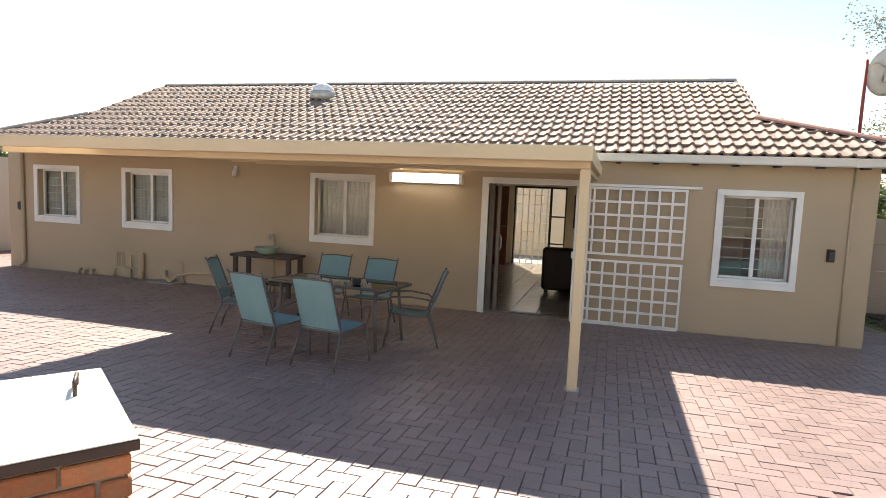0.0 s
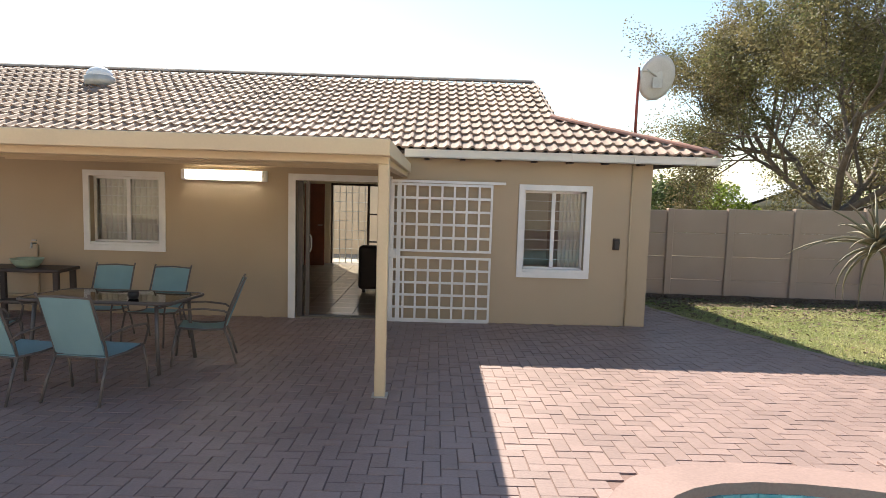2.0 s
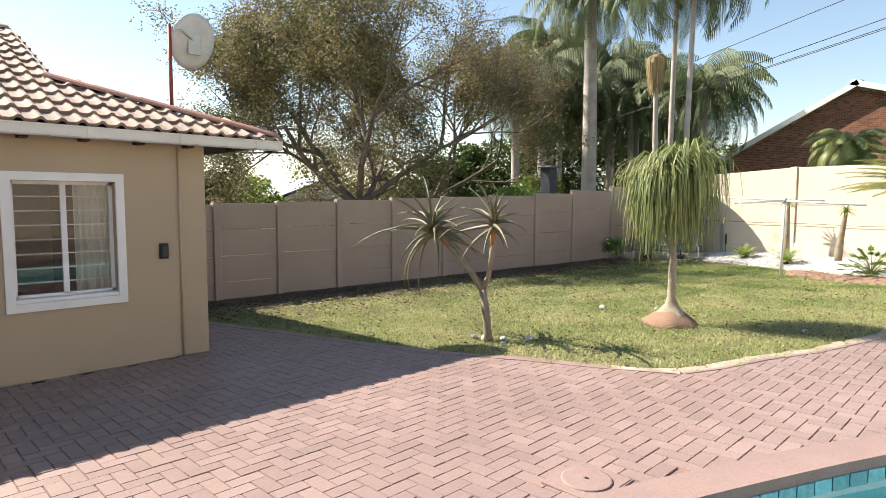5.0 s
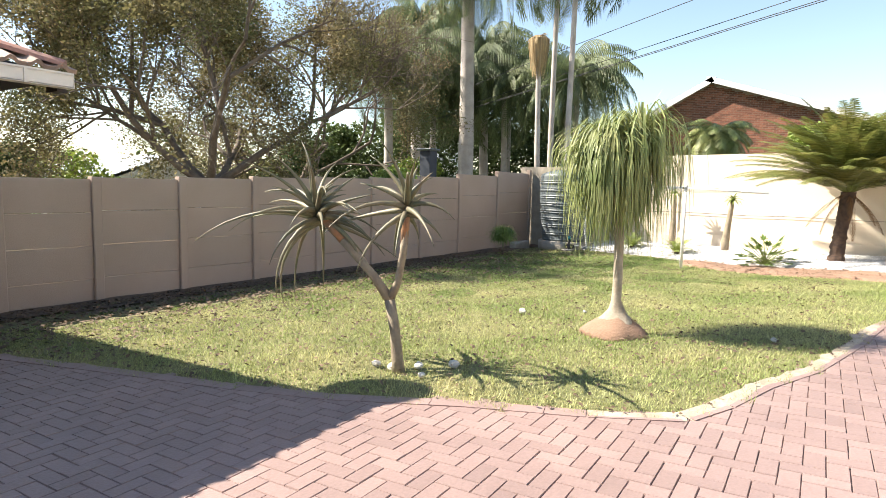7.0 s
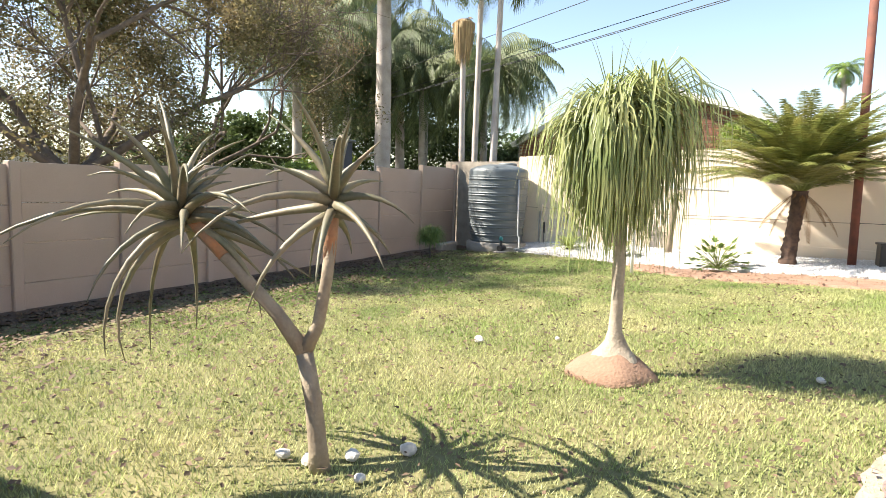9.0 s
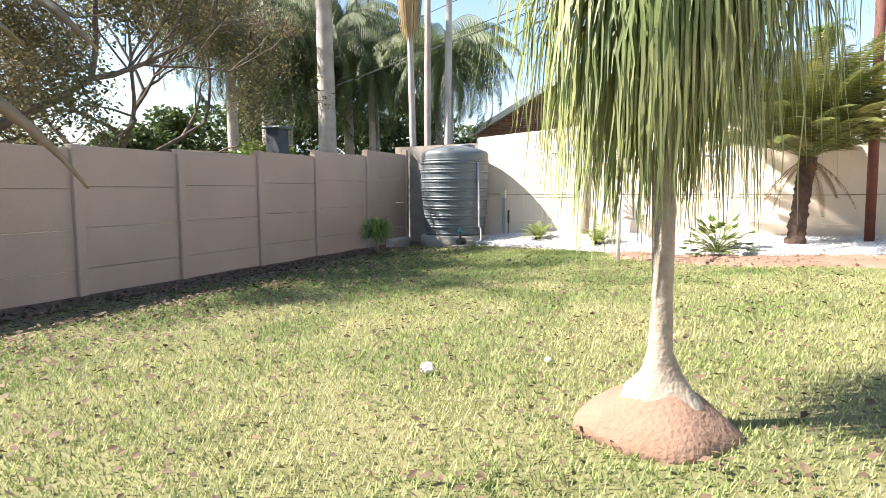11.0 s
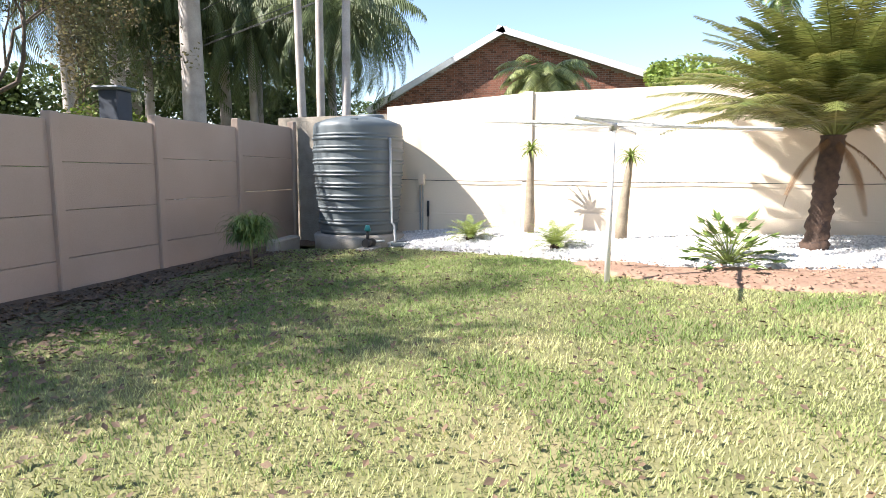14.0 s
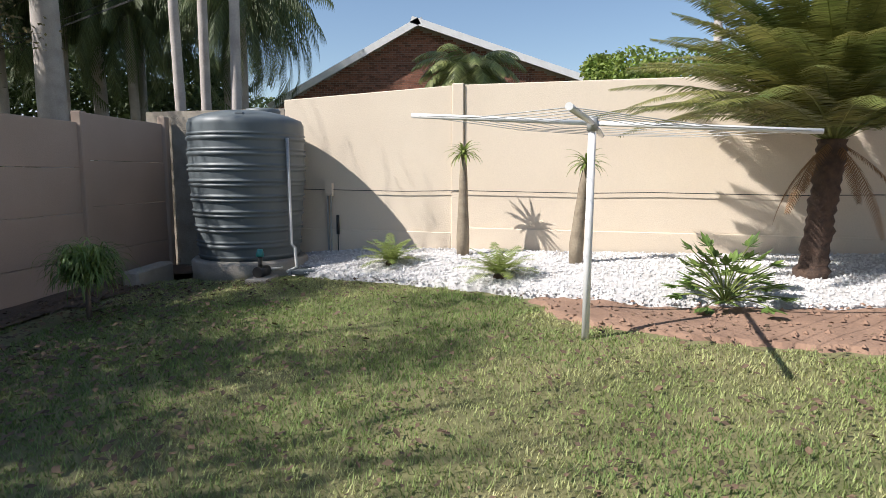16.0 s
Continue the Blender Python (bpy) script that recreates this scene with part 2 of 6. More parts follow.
M_DARKPAINT = mat("dark_blue_grey_paint", (0.035, 0.045, 0.065), (0.028, 0.035, 0.05), 0.6, 3, 60, 0.1)
M_STONE = mat("white_stone", (0.66, 0.63, 0.57), (0.5, 0.47, 0.42), 0.9, 12, 50, 0.7)
M_GROUND = mat("dry_ground", (0.16, 0.15, 0.07), (0.12, 0.115, 0.055), 0.95, 0.3, 20, 0.8)
M_PAINTING = mat("painting_canvas", (0.25, 0.06, 0.06), (0.4, 0.3, 0.22), 0.7, 7, 40, 0.1)


# ---- mesh helpers ----
def gz(x, y):
    """Height of the sloping ground."""
    return 0.045 * (9 - y) if y > -20 else 1.305


def box(bm, x0, x1, y0, y1, z0, z1, m=None):
    vs = bmesh.ops.create_cube(bm, size=1)["verts"]
    for v in vs:
        v.co = Vector(((x0 + x1) / 2 + v.co.x * (x1 - x0), (y0 + y1) / 2 + v.co.y * (y1 - y0), (z0 + z1) / 2 + v.co.z * (z1 - z0)))
        if m:
            v.co = m @ v.co
    return vs


def bevel(bm, w=0.006, seg=2):
    bmesh.ops.bevel(bm, geom=bm.edges[:], offset=w, segments=seg, affect="EDGES", profile=0.5)


def tube(bm, pts, radii, seg=8, cap=True):
    """A round tube through the points, with a radius at each."""
    pts = [Vector(p) for p in pts]
    if not hasattr(radii, "__len__"):
        radii = [radii] * len(pts)
    rings, side = [], None
    for i, p in enumerate(pts):
        d = (pts[min(i + 1, len(pts) - 1)] - pts[max(i - 1, 0)]).normalized()
        if side is None:
            side = d.cross(Vector((0, 0, 1)) if abs(d.z) < 0.9 else Vector((1, 0, 0))).normalized()
        side = (side - d * side.dot(d)).normalized()
        up = d.cross(side)
        rings.append([bm.verts.new(p + (side * math.cos(a) + up * math.sin(a)) * radii[i]) for a in [2 * math.pi * k / seg for k in range(seg)]])
    for a, b in zip(rings, rings[1:]):
        for k in range(seg):
            f = bm.faces.new((a[k], a[(k + 1) % seg], b[(k + 1) % seg], b[k]))
            f.smooth = True
    if cap:
        bm.faces.new(rings[0][::-1])
        bm.faces.new(rings[-1])


def lathe(bm, cx, cy, prof, seg=32, tilt=None):
    """Turns a list of (radius, height) about the upright through (cx, cy)."""
    rings = []
    for r, z in prof:
        rings.append([bm.verts.new((cx + r * math.cos(2 * math.pi * k / seg), cy + r * math.sin(2 * math.pi * k / seg), z)) for k in range(seg)])
    for a, b in zip(rings, rings[1:]):
        for k in range(seg):
            f = bm.faces.new((a[k], a[(k + 1) % seg], b[(k + 1) % seg], b[k]))
            f.smooth = True
    bm.faces.new(rings[0][::-1])
    bm.faces.new(rings[-1])


def part(name, bm, material, parent=None, label=""):
    me = bpy.data.meshes.new(name)
    if isinstance(bm, tuple):
        me.from_pydata(bm[0], [], bm[1])
        me.update()
    else:
        bmesh.ops.recalc_face_normals(bm, faces=bm.faces[:])
        bm.to_mesh(me)
        bm.free()
    me.materials.append(material)
    ob = new(name, me)
    if parent:
        ob.parent = parent
    if label:
        ob["label"] = label
    return ob


def thing(name, label, category, group="", kind="", at=(0, 0, 0)):
    ob = new(name)
    ob.location = at
    return tagged(ob, label, category, group, kind)


def boxpart(name, parent, material, dims, label="", bev=0.0):
    bm = bmesh.new()
    box(bm, *dims)
    if bev:
        bevel(bm, bev, 1)
    return part(name, bm, material, parent, label)


def tubepart(name, parent, material, pts, r, seg=8, label=""):
    bm = bmesh.new()
    tube(bm, pts, r, seg)
    return part(name, bm, material, parent, label)


def ribbon(V, F, pts, widths, side, fold=0.25):
    """A folded strap leaf through the points."""
    i0 = len(V)
    n = len(pts)
    for p, w in zip(pts, widths):
        V.append(tuple(p - side * w))
        V.append(tuple(p - Vector((0, 0, fold * w))))
        V.append(tuple(p + side * w))
    for k in range(n - 1):
        a = i0 + 3 * k
        F.append((a, a + 1, a + 4, a + 3))
        F.append((a + 1, a + 2, a + 5, a + 4))


def arc(base, heading, rise, length, droop, n=6):
    """Points of a leaf that leaves base upwards at rise (radians) and bends down by droop in all."""
    pts, p, e = [Vector(base)], Vector(base), rise
    for k in range(n):
        p = p + Vector((math.cos(heading) * math.cos(e), math.sin(heading) * math.cos(e), math.sin(e))) * (length / n)
        e -= droop / n
        pts.append(p)
    return pts


def frond(V, F, base, heading, rise, length, droop, leaflets=18, leaf=0.22, width=0.012, hang=0.3, rng=random, rib=0.012):
    """A feather leaf: a rib with narrow leaflets on both sides."""
    pts = arc(base, heading, rise, length, droop, 8)
    side = Vector((-math.sin(heading), math.cos(heading), 0))
    ribbon(V, F, pts, [rib * (1 - 0.8 * i / 8) for i in range(9)], side, 0.5)
    for k in range(leaflets):
        u = 0.12 + 0.87 * k / leaflets
        i = min(int(u * 8), 7)
        p = pts[i].lerp(pts[i + 1], u * 8 - i)
        d = (pts[i + 1] - pts[i]).normalized()
        ll = leaf * math.sin(math.pi * (0.15 + 0.82 * u)) ** 0.6
        for s in (-1, 1):
            w = (side * s + d * 0.55 + Vector((0, 0, -hang + rng.uniform(-0.12, 0.12)))).normalized()
            t = d * width
            m = p + w * ll * 0.5
            e = p + w * ll + Vector((0, 0, -hang * ll * 0.35))
            j = len(V)
            V.extend([tuple(p - t), tuple(p + t), tuple(m + t), tuple(m - t), tuple(e)])
            F.append((j, j + 1, j + 2, j + 3))
            F.append((j + 3, j + 2, j + 4))


def leafcloud(V, F, centre, radii, count, size, rng, hollow=0.0):
    """Single leaves scattered through a lump."""
    c = Vector(centre)
    for _ in range(count):
        d = Vector((rng.gauss(0, 1), rng.gauss(0, 1), rng.gauss(0, 1))).normalized() * (hollow + (1 - hollow) * rng.random() ** 0.5)
        p = c + Vector((d.x * radii[0], d.y * radii[1], d.z * radii[2]))
        a = Vector((rng.uniform(-1, 1), rng.uniform(-1, 1), rng.uniform(-0.8, 0.6))).normalized() * size * rng.uniform(0.6, 1.4)
        b = a.cross(Vector((rng.uniform(-1, 1), rng.uniform(-1, 1), rng.uniform(-1, 1)))).normalized() * size * 0.32
        j = len(V)
        V.extend([tuple(p), tuple(p + a * 0.5 + b), tuple(p + a), tuple(p + a * 0.5 - b)])
        F.append((j, j + 1, j + 2, j + 3))


def in_poly(x, y, poly):
    hit = False
    for (x0, y0), (x1, y1) in zip(poly, poly[1:] + poly[:1]):
        if (y0 > y) != (y1 > y) and x < (x1 - x0) * (y - y0) / (y1 - y0) + x0:
            hit = not hit
    return hit


# ---- ground ----
# one sheet to the horizon, tilted about the place
def ground_sheet():
    xs = [-900, -300, -100, -40, -20] + list(range(-14, 27, 2)) + [30, 45, 100, 300, 900]
    ys = [-900, -300, -100, -40, -20] + list(range(-12, 17, 2)) + [20, 30, 60, 120, 300, 900]
    def h(x, y):
        z = gz(x, max(-20, min(y, 16)))
        return z - 0.09
    V = [(x, y, h(x, y)) for y in ys for x in xs]
    n = len(xs)
    F = [(j * n + i, j * n + i + 1, (j + 1) * n + i + 1, (j + 1) * n + i) for j in range(len(ys) - 1) for i in range(n - 1)
         if not (xs[i] >= 0 and xs[i + 1] <= 8 and ys[j] >= -2 and ys[j + 1] <= 6)]
    return part("ground", (V, F), M_GROUND)


ground = tagged(ground_sheet(), "dry grassy earth around the property", "ground", kind="structure")

LAWN = [(4.45, 11.6), (4.65, 10.9), (5.0, 9.15), (5.27, 7.63), (5.46, 6.85), (5.83, 5.91), (6.06, 5.11), (6.29, 4.54), (6.7, 4.36), (7.3, 4.17), (7.95, 3.87), (9.16, 3.53), (10.2, 3.3), (12.5, 2.5),
        (14.8, 2.0), (15.7, 3.3), (15.7, 4.4), (16.0, 5.35), (16.5, 5.95), (17.3, 6.5), (17.8, 6.95), (18.9, 8.9), (19.2, 9.9), (18.9, 11.2), (18.5, 11.9), (13.0, 12.35), (8, 12.8), (4.9, 12.9)]
POOL_C, POOL_U = Vector((3.98, 2.12, 0)), Vector((0.91, -0.41, 0))
POOL_W = Vector((0.41, 0.91, 0))


def pool_ring(grow, n=56):
    out = []
    for k in range(n):
        a = 2 * math.pi * k / n
        c, s = math.cos(a), math.sin(a)
        q = (abs(c) ** 3.0 + abs(s) ** 3.0) ** (-1 / 3.0)
        out.append(POOL_C + POOL_U * (2.4 + grow) * c * q + POOL_W * (1.2 + grow) * s * q)
    return out


def poly_sheet(name, poly, material, lift, step=0.35, wave=0.012):
    """A ground cover inside an outline, cut into small squares and shaped to the ground."""
    xs, ys = [p[0] for p in poly], [p[1] for p in poly]
    V, F, ids = [], [], {}
    nx, ny = int((max(xs) - min(xs)) / step) + 1, int((max(ys) - min(ys)) / step) + 1

    def vid(i, j):
        if (i, j) not in ids:
            x, y = min(xs) + i * step, min(ys) + j * step
            ids[i, j] = len(V)
            V.append((x, y, gz(x, y) + lift + wave * noise.noise(Vector((x * 1.3, y * 1.3, 0)))))
        return ids[i, j]
    for i in range(nx):
        for j in range(ny):
            if in_poly(min(xs) + (i + 0.5) * step, min(ys) + (j + 0.5) * step, poly):
                F.append((vid(i, j), vid(i + 1, j), vid(i + 1, j + 1), vid(i, j + 1)))
    ob = part(name, (V, F), material)
    uses = {}
    for f in F:
        for a, b in zip(f, f[1:] + f[:1]):
            uses[tuple(sorted((a, b)))] = uses.get(tuple(sorted((a, b))), 0) + 1
    ob["rim"] = sorted({v for e, k in uses.items() if k == 1 for v in e})
    return ob


lawn = tagged(poly_sheet("lawn", LAWN, M_LAWN, -0.012, 0.12), "patchy green and straw-coloured lawn", "lawn", kind="structure")
BEDS = [(18.2, 8.55), (18.95, 9.8), (20.2, 9.95), (19.95, 8.6), (19.3, 6.3), (18.5, 2.8), (17.5, -1.2), (14.6, -0.8), (15.7, 3.0), (15.85, 4.2), (16.15, 5.4), (16.75, 6.5), (17.45, 7.35)]
SOIL = [(16.8, 6.6), (16.1, 6.45), (15.6, 6.22), (15.15, 5.6), (14.8, 5.0), (14.6, 4.4), (14.5, 3.3), (14.0, 1.4), (14.5, -0.8), (15.8, 3.0), (15.95, 4.2), (16.25, 5.4), (16.85, 6.5)]


def bed_edge(y):
    """Where the planting bed meets the lawn."""
    return 15.75 + 0.26 * (y - 3.8) + max(0.0, 0.4 * (y - 6.0))


def bed_h(x, y):
    """The planting bed rises towards the wall."""
    return gz(x, y) + max(0.0, min(0.2, 0.10 * (x - bed_edge(y)), max(0.06, 0.06 + 0.028 * (y - 3.5))))


def bed_sheet(name, poly, material, lift, step=0.09):
    ob = poly_sheet(name, poly, material, 0, step, 0)
    for v in ob.data.vertices:
        v.co.z = bed_h(v.co.x, v.co.y) + lift + 0.014 * noise.noise(Vector((v.co.x * 3, v.co.y * 3, 1)))
    for i in ob["rim"]:
        v = ob.data.vertices[i]
        v.co.x += 0.05 * noise.noise(v.co * 5)
        v.co.y += 0.05 * noise.noise(v.co * 5 + Vector((4, 0, 0)))
        if v.co.x < bed_edge(v.co.y) + 1.05:
            v.co.z = min(v.co.z - 0.05, gz(v.co.x, v.co.y) - 0.035)
    return ob


gravel_bed = tagged(bed_sheet("gravel_bed", BEDS, M_GRAVELBED, 0.03), "white gravel planting bed along the wall", "gravel bed", kind="structure")
soil_strip = tagged(bed_sheet("soil_strip", SOIL, M_SOIL, 0.022), "freshly dug red soil strip beside the lawn", "soil", kind="structure")
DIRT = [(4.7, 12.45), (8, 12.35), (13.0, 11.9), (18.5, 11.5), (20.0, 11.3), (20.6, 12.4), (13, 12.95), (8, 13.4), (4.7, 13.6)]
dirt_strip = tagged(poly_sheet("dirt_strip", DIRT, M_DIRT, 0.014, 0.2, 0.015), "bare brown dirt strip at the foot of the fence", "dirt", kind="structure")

M_SANDEDGE = mat("dry_sand_edge", (0.46, 0.38, 0.29), (0.3, 0.24, 0.17), 0.95, 9, 60, 0.8)
V, F = [], []
run = [Vector((x, y, 0)) for x, y in LAWN[6:13]]
for a, b in zip(run, run[1:]):
    n = max(2, int((b - a).length / 0.12))
    nrm = Vector((-(b - a).y, (b - a).x, 0)).normalized()
    for k in range(n):
        for q in (k / n, (k + 1) / n):
            p = a.lerp(b, q)
            wide = (0.01 if p.y > 4.6 else 0.06) + 0.06 * noise.noise(p * 6)
            for e, lift in ((-0.05, 0.002), (max(0.008, wide), 0.02)):
                c = p + nrm * e
                V.append((c.x, c.y, gz(c.x, c.y) + lift + 0.006 * noise.noise(c * 20)))
        j = len(V) - 4
        F.append((j, j + 2, j + 3, j + 1))
tagged(part("edging", (V, F), M_SANDEDGE), "pale dry sand along the edge of the lawn", "edging", kind="structure")

# ---- house shell ----
YW, XL, XR, YB = 9.0, -10.72, 3.83, 15.6
OPEN = {"window_1": (-10.06, -8.96, 0.92, 2.0), "window_2": (-8.0, -6.9, 0.915, 2.0), "window_3": (-4.2, -3.06, 0.9, 2.03), "window_4": (1.94, 2.98, 0.68, 2.005), "door_1": (-1.22, 0.07, -0.3, 1.97)}


def wall_x(name, x0, x1, y0, y1, z0, z1, holes, material, label):
    """A wall along x with openings right through it."""
    bm = bmesh.new()
    xs = sorted({x0, x1, *[h[0] for h in holes], *[h[1] for h in holes]})
    for a, b in zip(xs, xs[1:]):
        cut = [h for h in holes if h[0] < (a + b) / 2 < h[1]]
        zs = z0
        for h in sorted(cut, key=lambda q: q[2]):
            if h[2] > zs:
                box(bm, a, b, y0, y1, zs, h[2])
            zs = h[3]
        box(bm, a, b, y0, y1, zs, z1)
    bmesh.ops.remove_doubles(bm, verts=bm.verts[:], dist=0.0005)
    return tagged(part(name, bm, material), label, "wall", kind="structure")


S = 0.08
holes = [(x0 + S, x1 - S, z0 + S, z1 - S) if k != "door_1" else (x0, x1, z0, z1) for k, (x0, x1, z0, z1) in OPEN.items()]
wall_x("wall_front", XL, XR, YW, YW + 0.22, -0.3, 2.45, holes, M_WALL, "tan plastered house wall facing the patio")
wall_x("wall_back", XL, XR, YB, YB + 0.22, -0.5, 2.45, [(-1.9, -0.55, -0.02, 2.03)], M_WALL_IN, "cream plastered rear wall of the living room")
for nm, x0, x1 in (("wall_left", XL, XL + 0.22), ("wall_right", XR - 0.22, XR)):
    bm = bmesh.new()
    box(bm, x0, x1, YW + 0.22, YB, -0.5, 2.45)
    tagged(part(nm, bm, M_WALL), "tan plastered end wall of the house", "wall", kind="structure")
for nm, x in (("wall_inner_1", -2.6), ("wall_inner_2", 1.3), ("wall_inner_3", -6.0)):
    bm = bmesh.new()
    box(bm, x, x + 0.12, YW + 0.22, YB, 0, 2.42)
    tagged(part(nm, bm, M_WALL_IN), "cream plastered inner wall", "wall", kind="structure")
bm = bmesh.new()
box(bm, XL + 0.22, XR - 0.22, YW + 0.22, YB, 2.4, 2.44)
tagged(part("ceiling", bm, M_WHITE), "white ceiling board", "ceiling", kind="structure")
floor = thing("floor", "glossy beige square floor tiles", "floor", kind="structure")
boxpart("slab", floor, M_GROUT, (XL + 0.22, XR - 0.22, YW, YB + 0.2, -0.2, -0.004))
bm = bmesh.new()
box(bm, 0, 0.392, 0, 0.392, -0.006, 0.004)
bevel(bm, 0.003, 1)
tile0 = part("tile", bm, M_FLOORT, floor)
tile0.location = (-2.44, 9.02, 0)
for i in range(9):
    for j in range(16):
        if i or j:
            o = tile0.copy()
            scene.collection.objects.link(o)
            o.location = (-2.44 + i * 0.4, 9.02 + j * 0.4, 0)

# roof
YE, ZE, YR, ZR = 8.78, 2.45, 12.4, 4.03
RXL, RXR, EXL, EXR, YV = -9.96, 2.57, -11.4, 4.58, 10.15
KS = (ZR - ZE) / (YR - YE)
ZV = ZE + KS * (YV - YE)


def roof_under():
    yb, yvb = 2 * YR - YE, 2 * YR - YV
    V = [(EXL, YE, ZE), (EXR, YE, ZE), (RXR, YV, ZV), (RXR, YR, ZR), (RXL, YR, ZR), (RXL, YV, ZV),
         (EXL, yb, ZE), (EXR, yb, ZE), (RXR, yvb, ZV), (RXL, yvb, ZV)]
    F = [(0, 1, 2, 3, 4, 5), (7, 6, 9, 4, 3, 8), (1, 7, 8, 2), (0, 5, 9, 6), (2, 8, 3), (5, 4, 9)]
    me = [(x, y, z - 0.03) for x, y, z in V]
    ob = part("roof_deck", (me, F), M_DARKWOOD)
    so = ob.modifiers.new("thick", "SOLIDIFY")
    so.thickness, so.offset = 0.05, -1
    return ob


roof = thing("roof", "tiled roof of double-roll concrete tiles, hipped at the ends", "roof", kind="structure")
roof_under().parent = roof


def roll_tile(W=0.334, Ln=0.37, n=12):
    V, F = [], []
    for j, y in enumerate((0.0, Ln)):
        for i in range(n + 1):
            u = i / n
            z = 0.036 * max(0.0, math.sin(2 * math.pi * (2 * u) - 0.9)) ** 0.8 + 0.036 * (1 - j)
            V.append((u * W, y, z + 0.008))
    for i in range(n + 1):
        x, y, z = V[i]
        V.append((x, y + 0.006, z - 0.034))
    m = n + 1
    F = [(i, i + 1, m + i + 1, m + i) for i in range(n)] + [(2 * m + i, 2 * m + i + 1, i + 1, i) for i in range(n)]
    return V, F


RNG = random.Random(4)
tv, tf = roll_tile()
tile_me = bpy.data.meshes.new("roof_tile")
tile_me.from_pydata(tv, [], tf)
tile_me.materials.append(M_TILE)
for p in tile_me.polygons:
    p.use_smooth = False
JV, JF = [], []
pitch = math.atan(KS)
course, slope_len = 0.322, (YR - YE) / math.cos(pitch)
cnt = 0
for j in range(int(slope_len / course) + 1):
    s = j * course - 0.06
    y, z = YE + s * math.cos(pitch), ZE + s * math.sin(pitch)
    f = min(1.0, max(0.0, (y - YE) / (YV - YE)))
    xa, xb = EXL + (RXL - EXL) * f, EXR + (RXR - EXR) * f
    i0, i1 = int(xa / 0.334) - 1, int(xb / 0.334) + 1
    for i in range(i0, i1 + 1):
        x = i * 0.334
        if x < xa - 0.1 or x + 0.334 > xb + 0.12 or s + 0.3 > slope_len:
            continue
        m = Matrix.Translation((x, y, z + RNG.uniform(0, 0.004))) @ Matrix.Rotation(pitch + RNG.uniform(-0.008, 0.008), 4, "X") @ Matrix.Rotation(RNG.uniform(-0.006, 0.006), 4, "Z")
        if x > -1.4 and cnt < 215:
            o = new("roof_tile", tile_me)
            o.parent, o.matrix_basis = roof, m
            cnt += 1
        else:
            b = len(JV)
            JV += [tuple(m @ Vector(v)) for v in tv]
            JF += [tuple(b + k for k in q) for q in tf]
far_tiles = part("far_roof_tiles", (JV, JF), M_TILE_J, roof)
far_tiles["kind"] = "stuff"


def cap_run(a, b, material, r=0.085, length=0.42):
    a, b = Vector(a), Vector(b)
    n = max(1, int((b - a).length / length))
    for k in range(n):
        p, q = a.lerp(b, k / n), a.lerp(b, (k + 1.08) / n)
        d = (q - p).normalized()
        side = d.cross(Vector((0, 0, 1))).normalized()
        up = side.cross(d)
        V, F = [], []
        for e, rr in ((p, r), (q, r * 0.9)):
            for t in range(7):
                g = math.pi * t / 6
                V.append(tuple(e + side * rr * math.cos(g) + up * (rr * 0.75 * math.sin(g) - 0.01)))
        for t in range(6):
            F.append((t, t + 1, 8 + t, 7 + t))
        F += [tuple(range(6, -1, -1)), tuple(range(7, 14))]
        part("ridge_cap", (V, F), material, roof)


cap_run((RXL, YR, ZR + 0.03), (RXR, YR, ZR + 0.03), M_RIDGE_GREY)
cap_run((RXR, YV, ZV + 0.05), (EXR, YE, ZE + 0.05), M_RIDGE)
cap_run((RXL, YV, ZV + 0.05), (EXL, YE, ZE + 0.05), M_RIDGE_GREY)
for x, yy in ((RXR, 1), (RXL, -1)):
    bm = bmesh.new()
    box(bm, x - 0.03 + 0.03 * yy, x + 0.03 + 0.03 * yy, -0.1, (YR - YV) / math.cos(pitch), -0.06, 0.045,
        Matrix.Translation((0, YV, ZV)) @ Matrix.Rotation(pitch, 4, "X"))
    part("verge_board", bm, M_RIDGE_GREY, roof)
# rafter ends and soffit under the eave
for k in range(9):
    boxpart("rafter_end", roof, M_DARKWOOD, (0.62 + k * 0.5 - 0.035, 0.62 + k * 0.5 + 0.035, YE + 0.05, YW, 2.31, 2.39))
gutter = thing("gutter", "white painted rain gutter along the roof edge", "gutter")
bm = bmesh.new()
for a, b, c, d in ((YE - 0.10, YE - 0.09, 2.33, 2.425), (YE - 0.10, YE, 2.325, 2.335), (YE - 0.01, YE, 2.33, 2.42), (YE - 0.112, YE - 0.088, 2.42, 2.434)):
    box(bm, 0.32, EXR + 0.05, a, b, c, d)
part("channel", bm, M_GUTTER, gutter)
for k in range(5):
    boxpart("gutter_bracket", gutter, M_GUTTER, (0.9 + k * 0.85, 0.92 + k * 0.85, YE - 0.114, YE - 0.09, 2.322, 2.43))
boxpart("stop_end", gutter, M_GUTTER, (EXR + 0.05, EXR + 0.056, YE - 0.105, YE + 0.0, 2.325, 2.43))

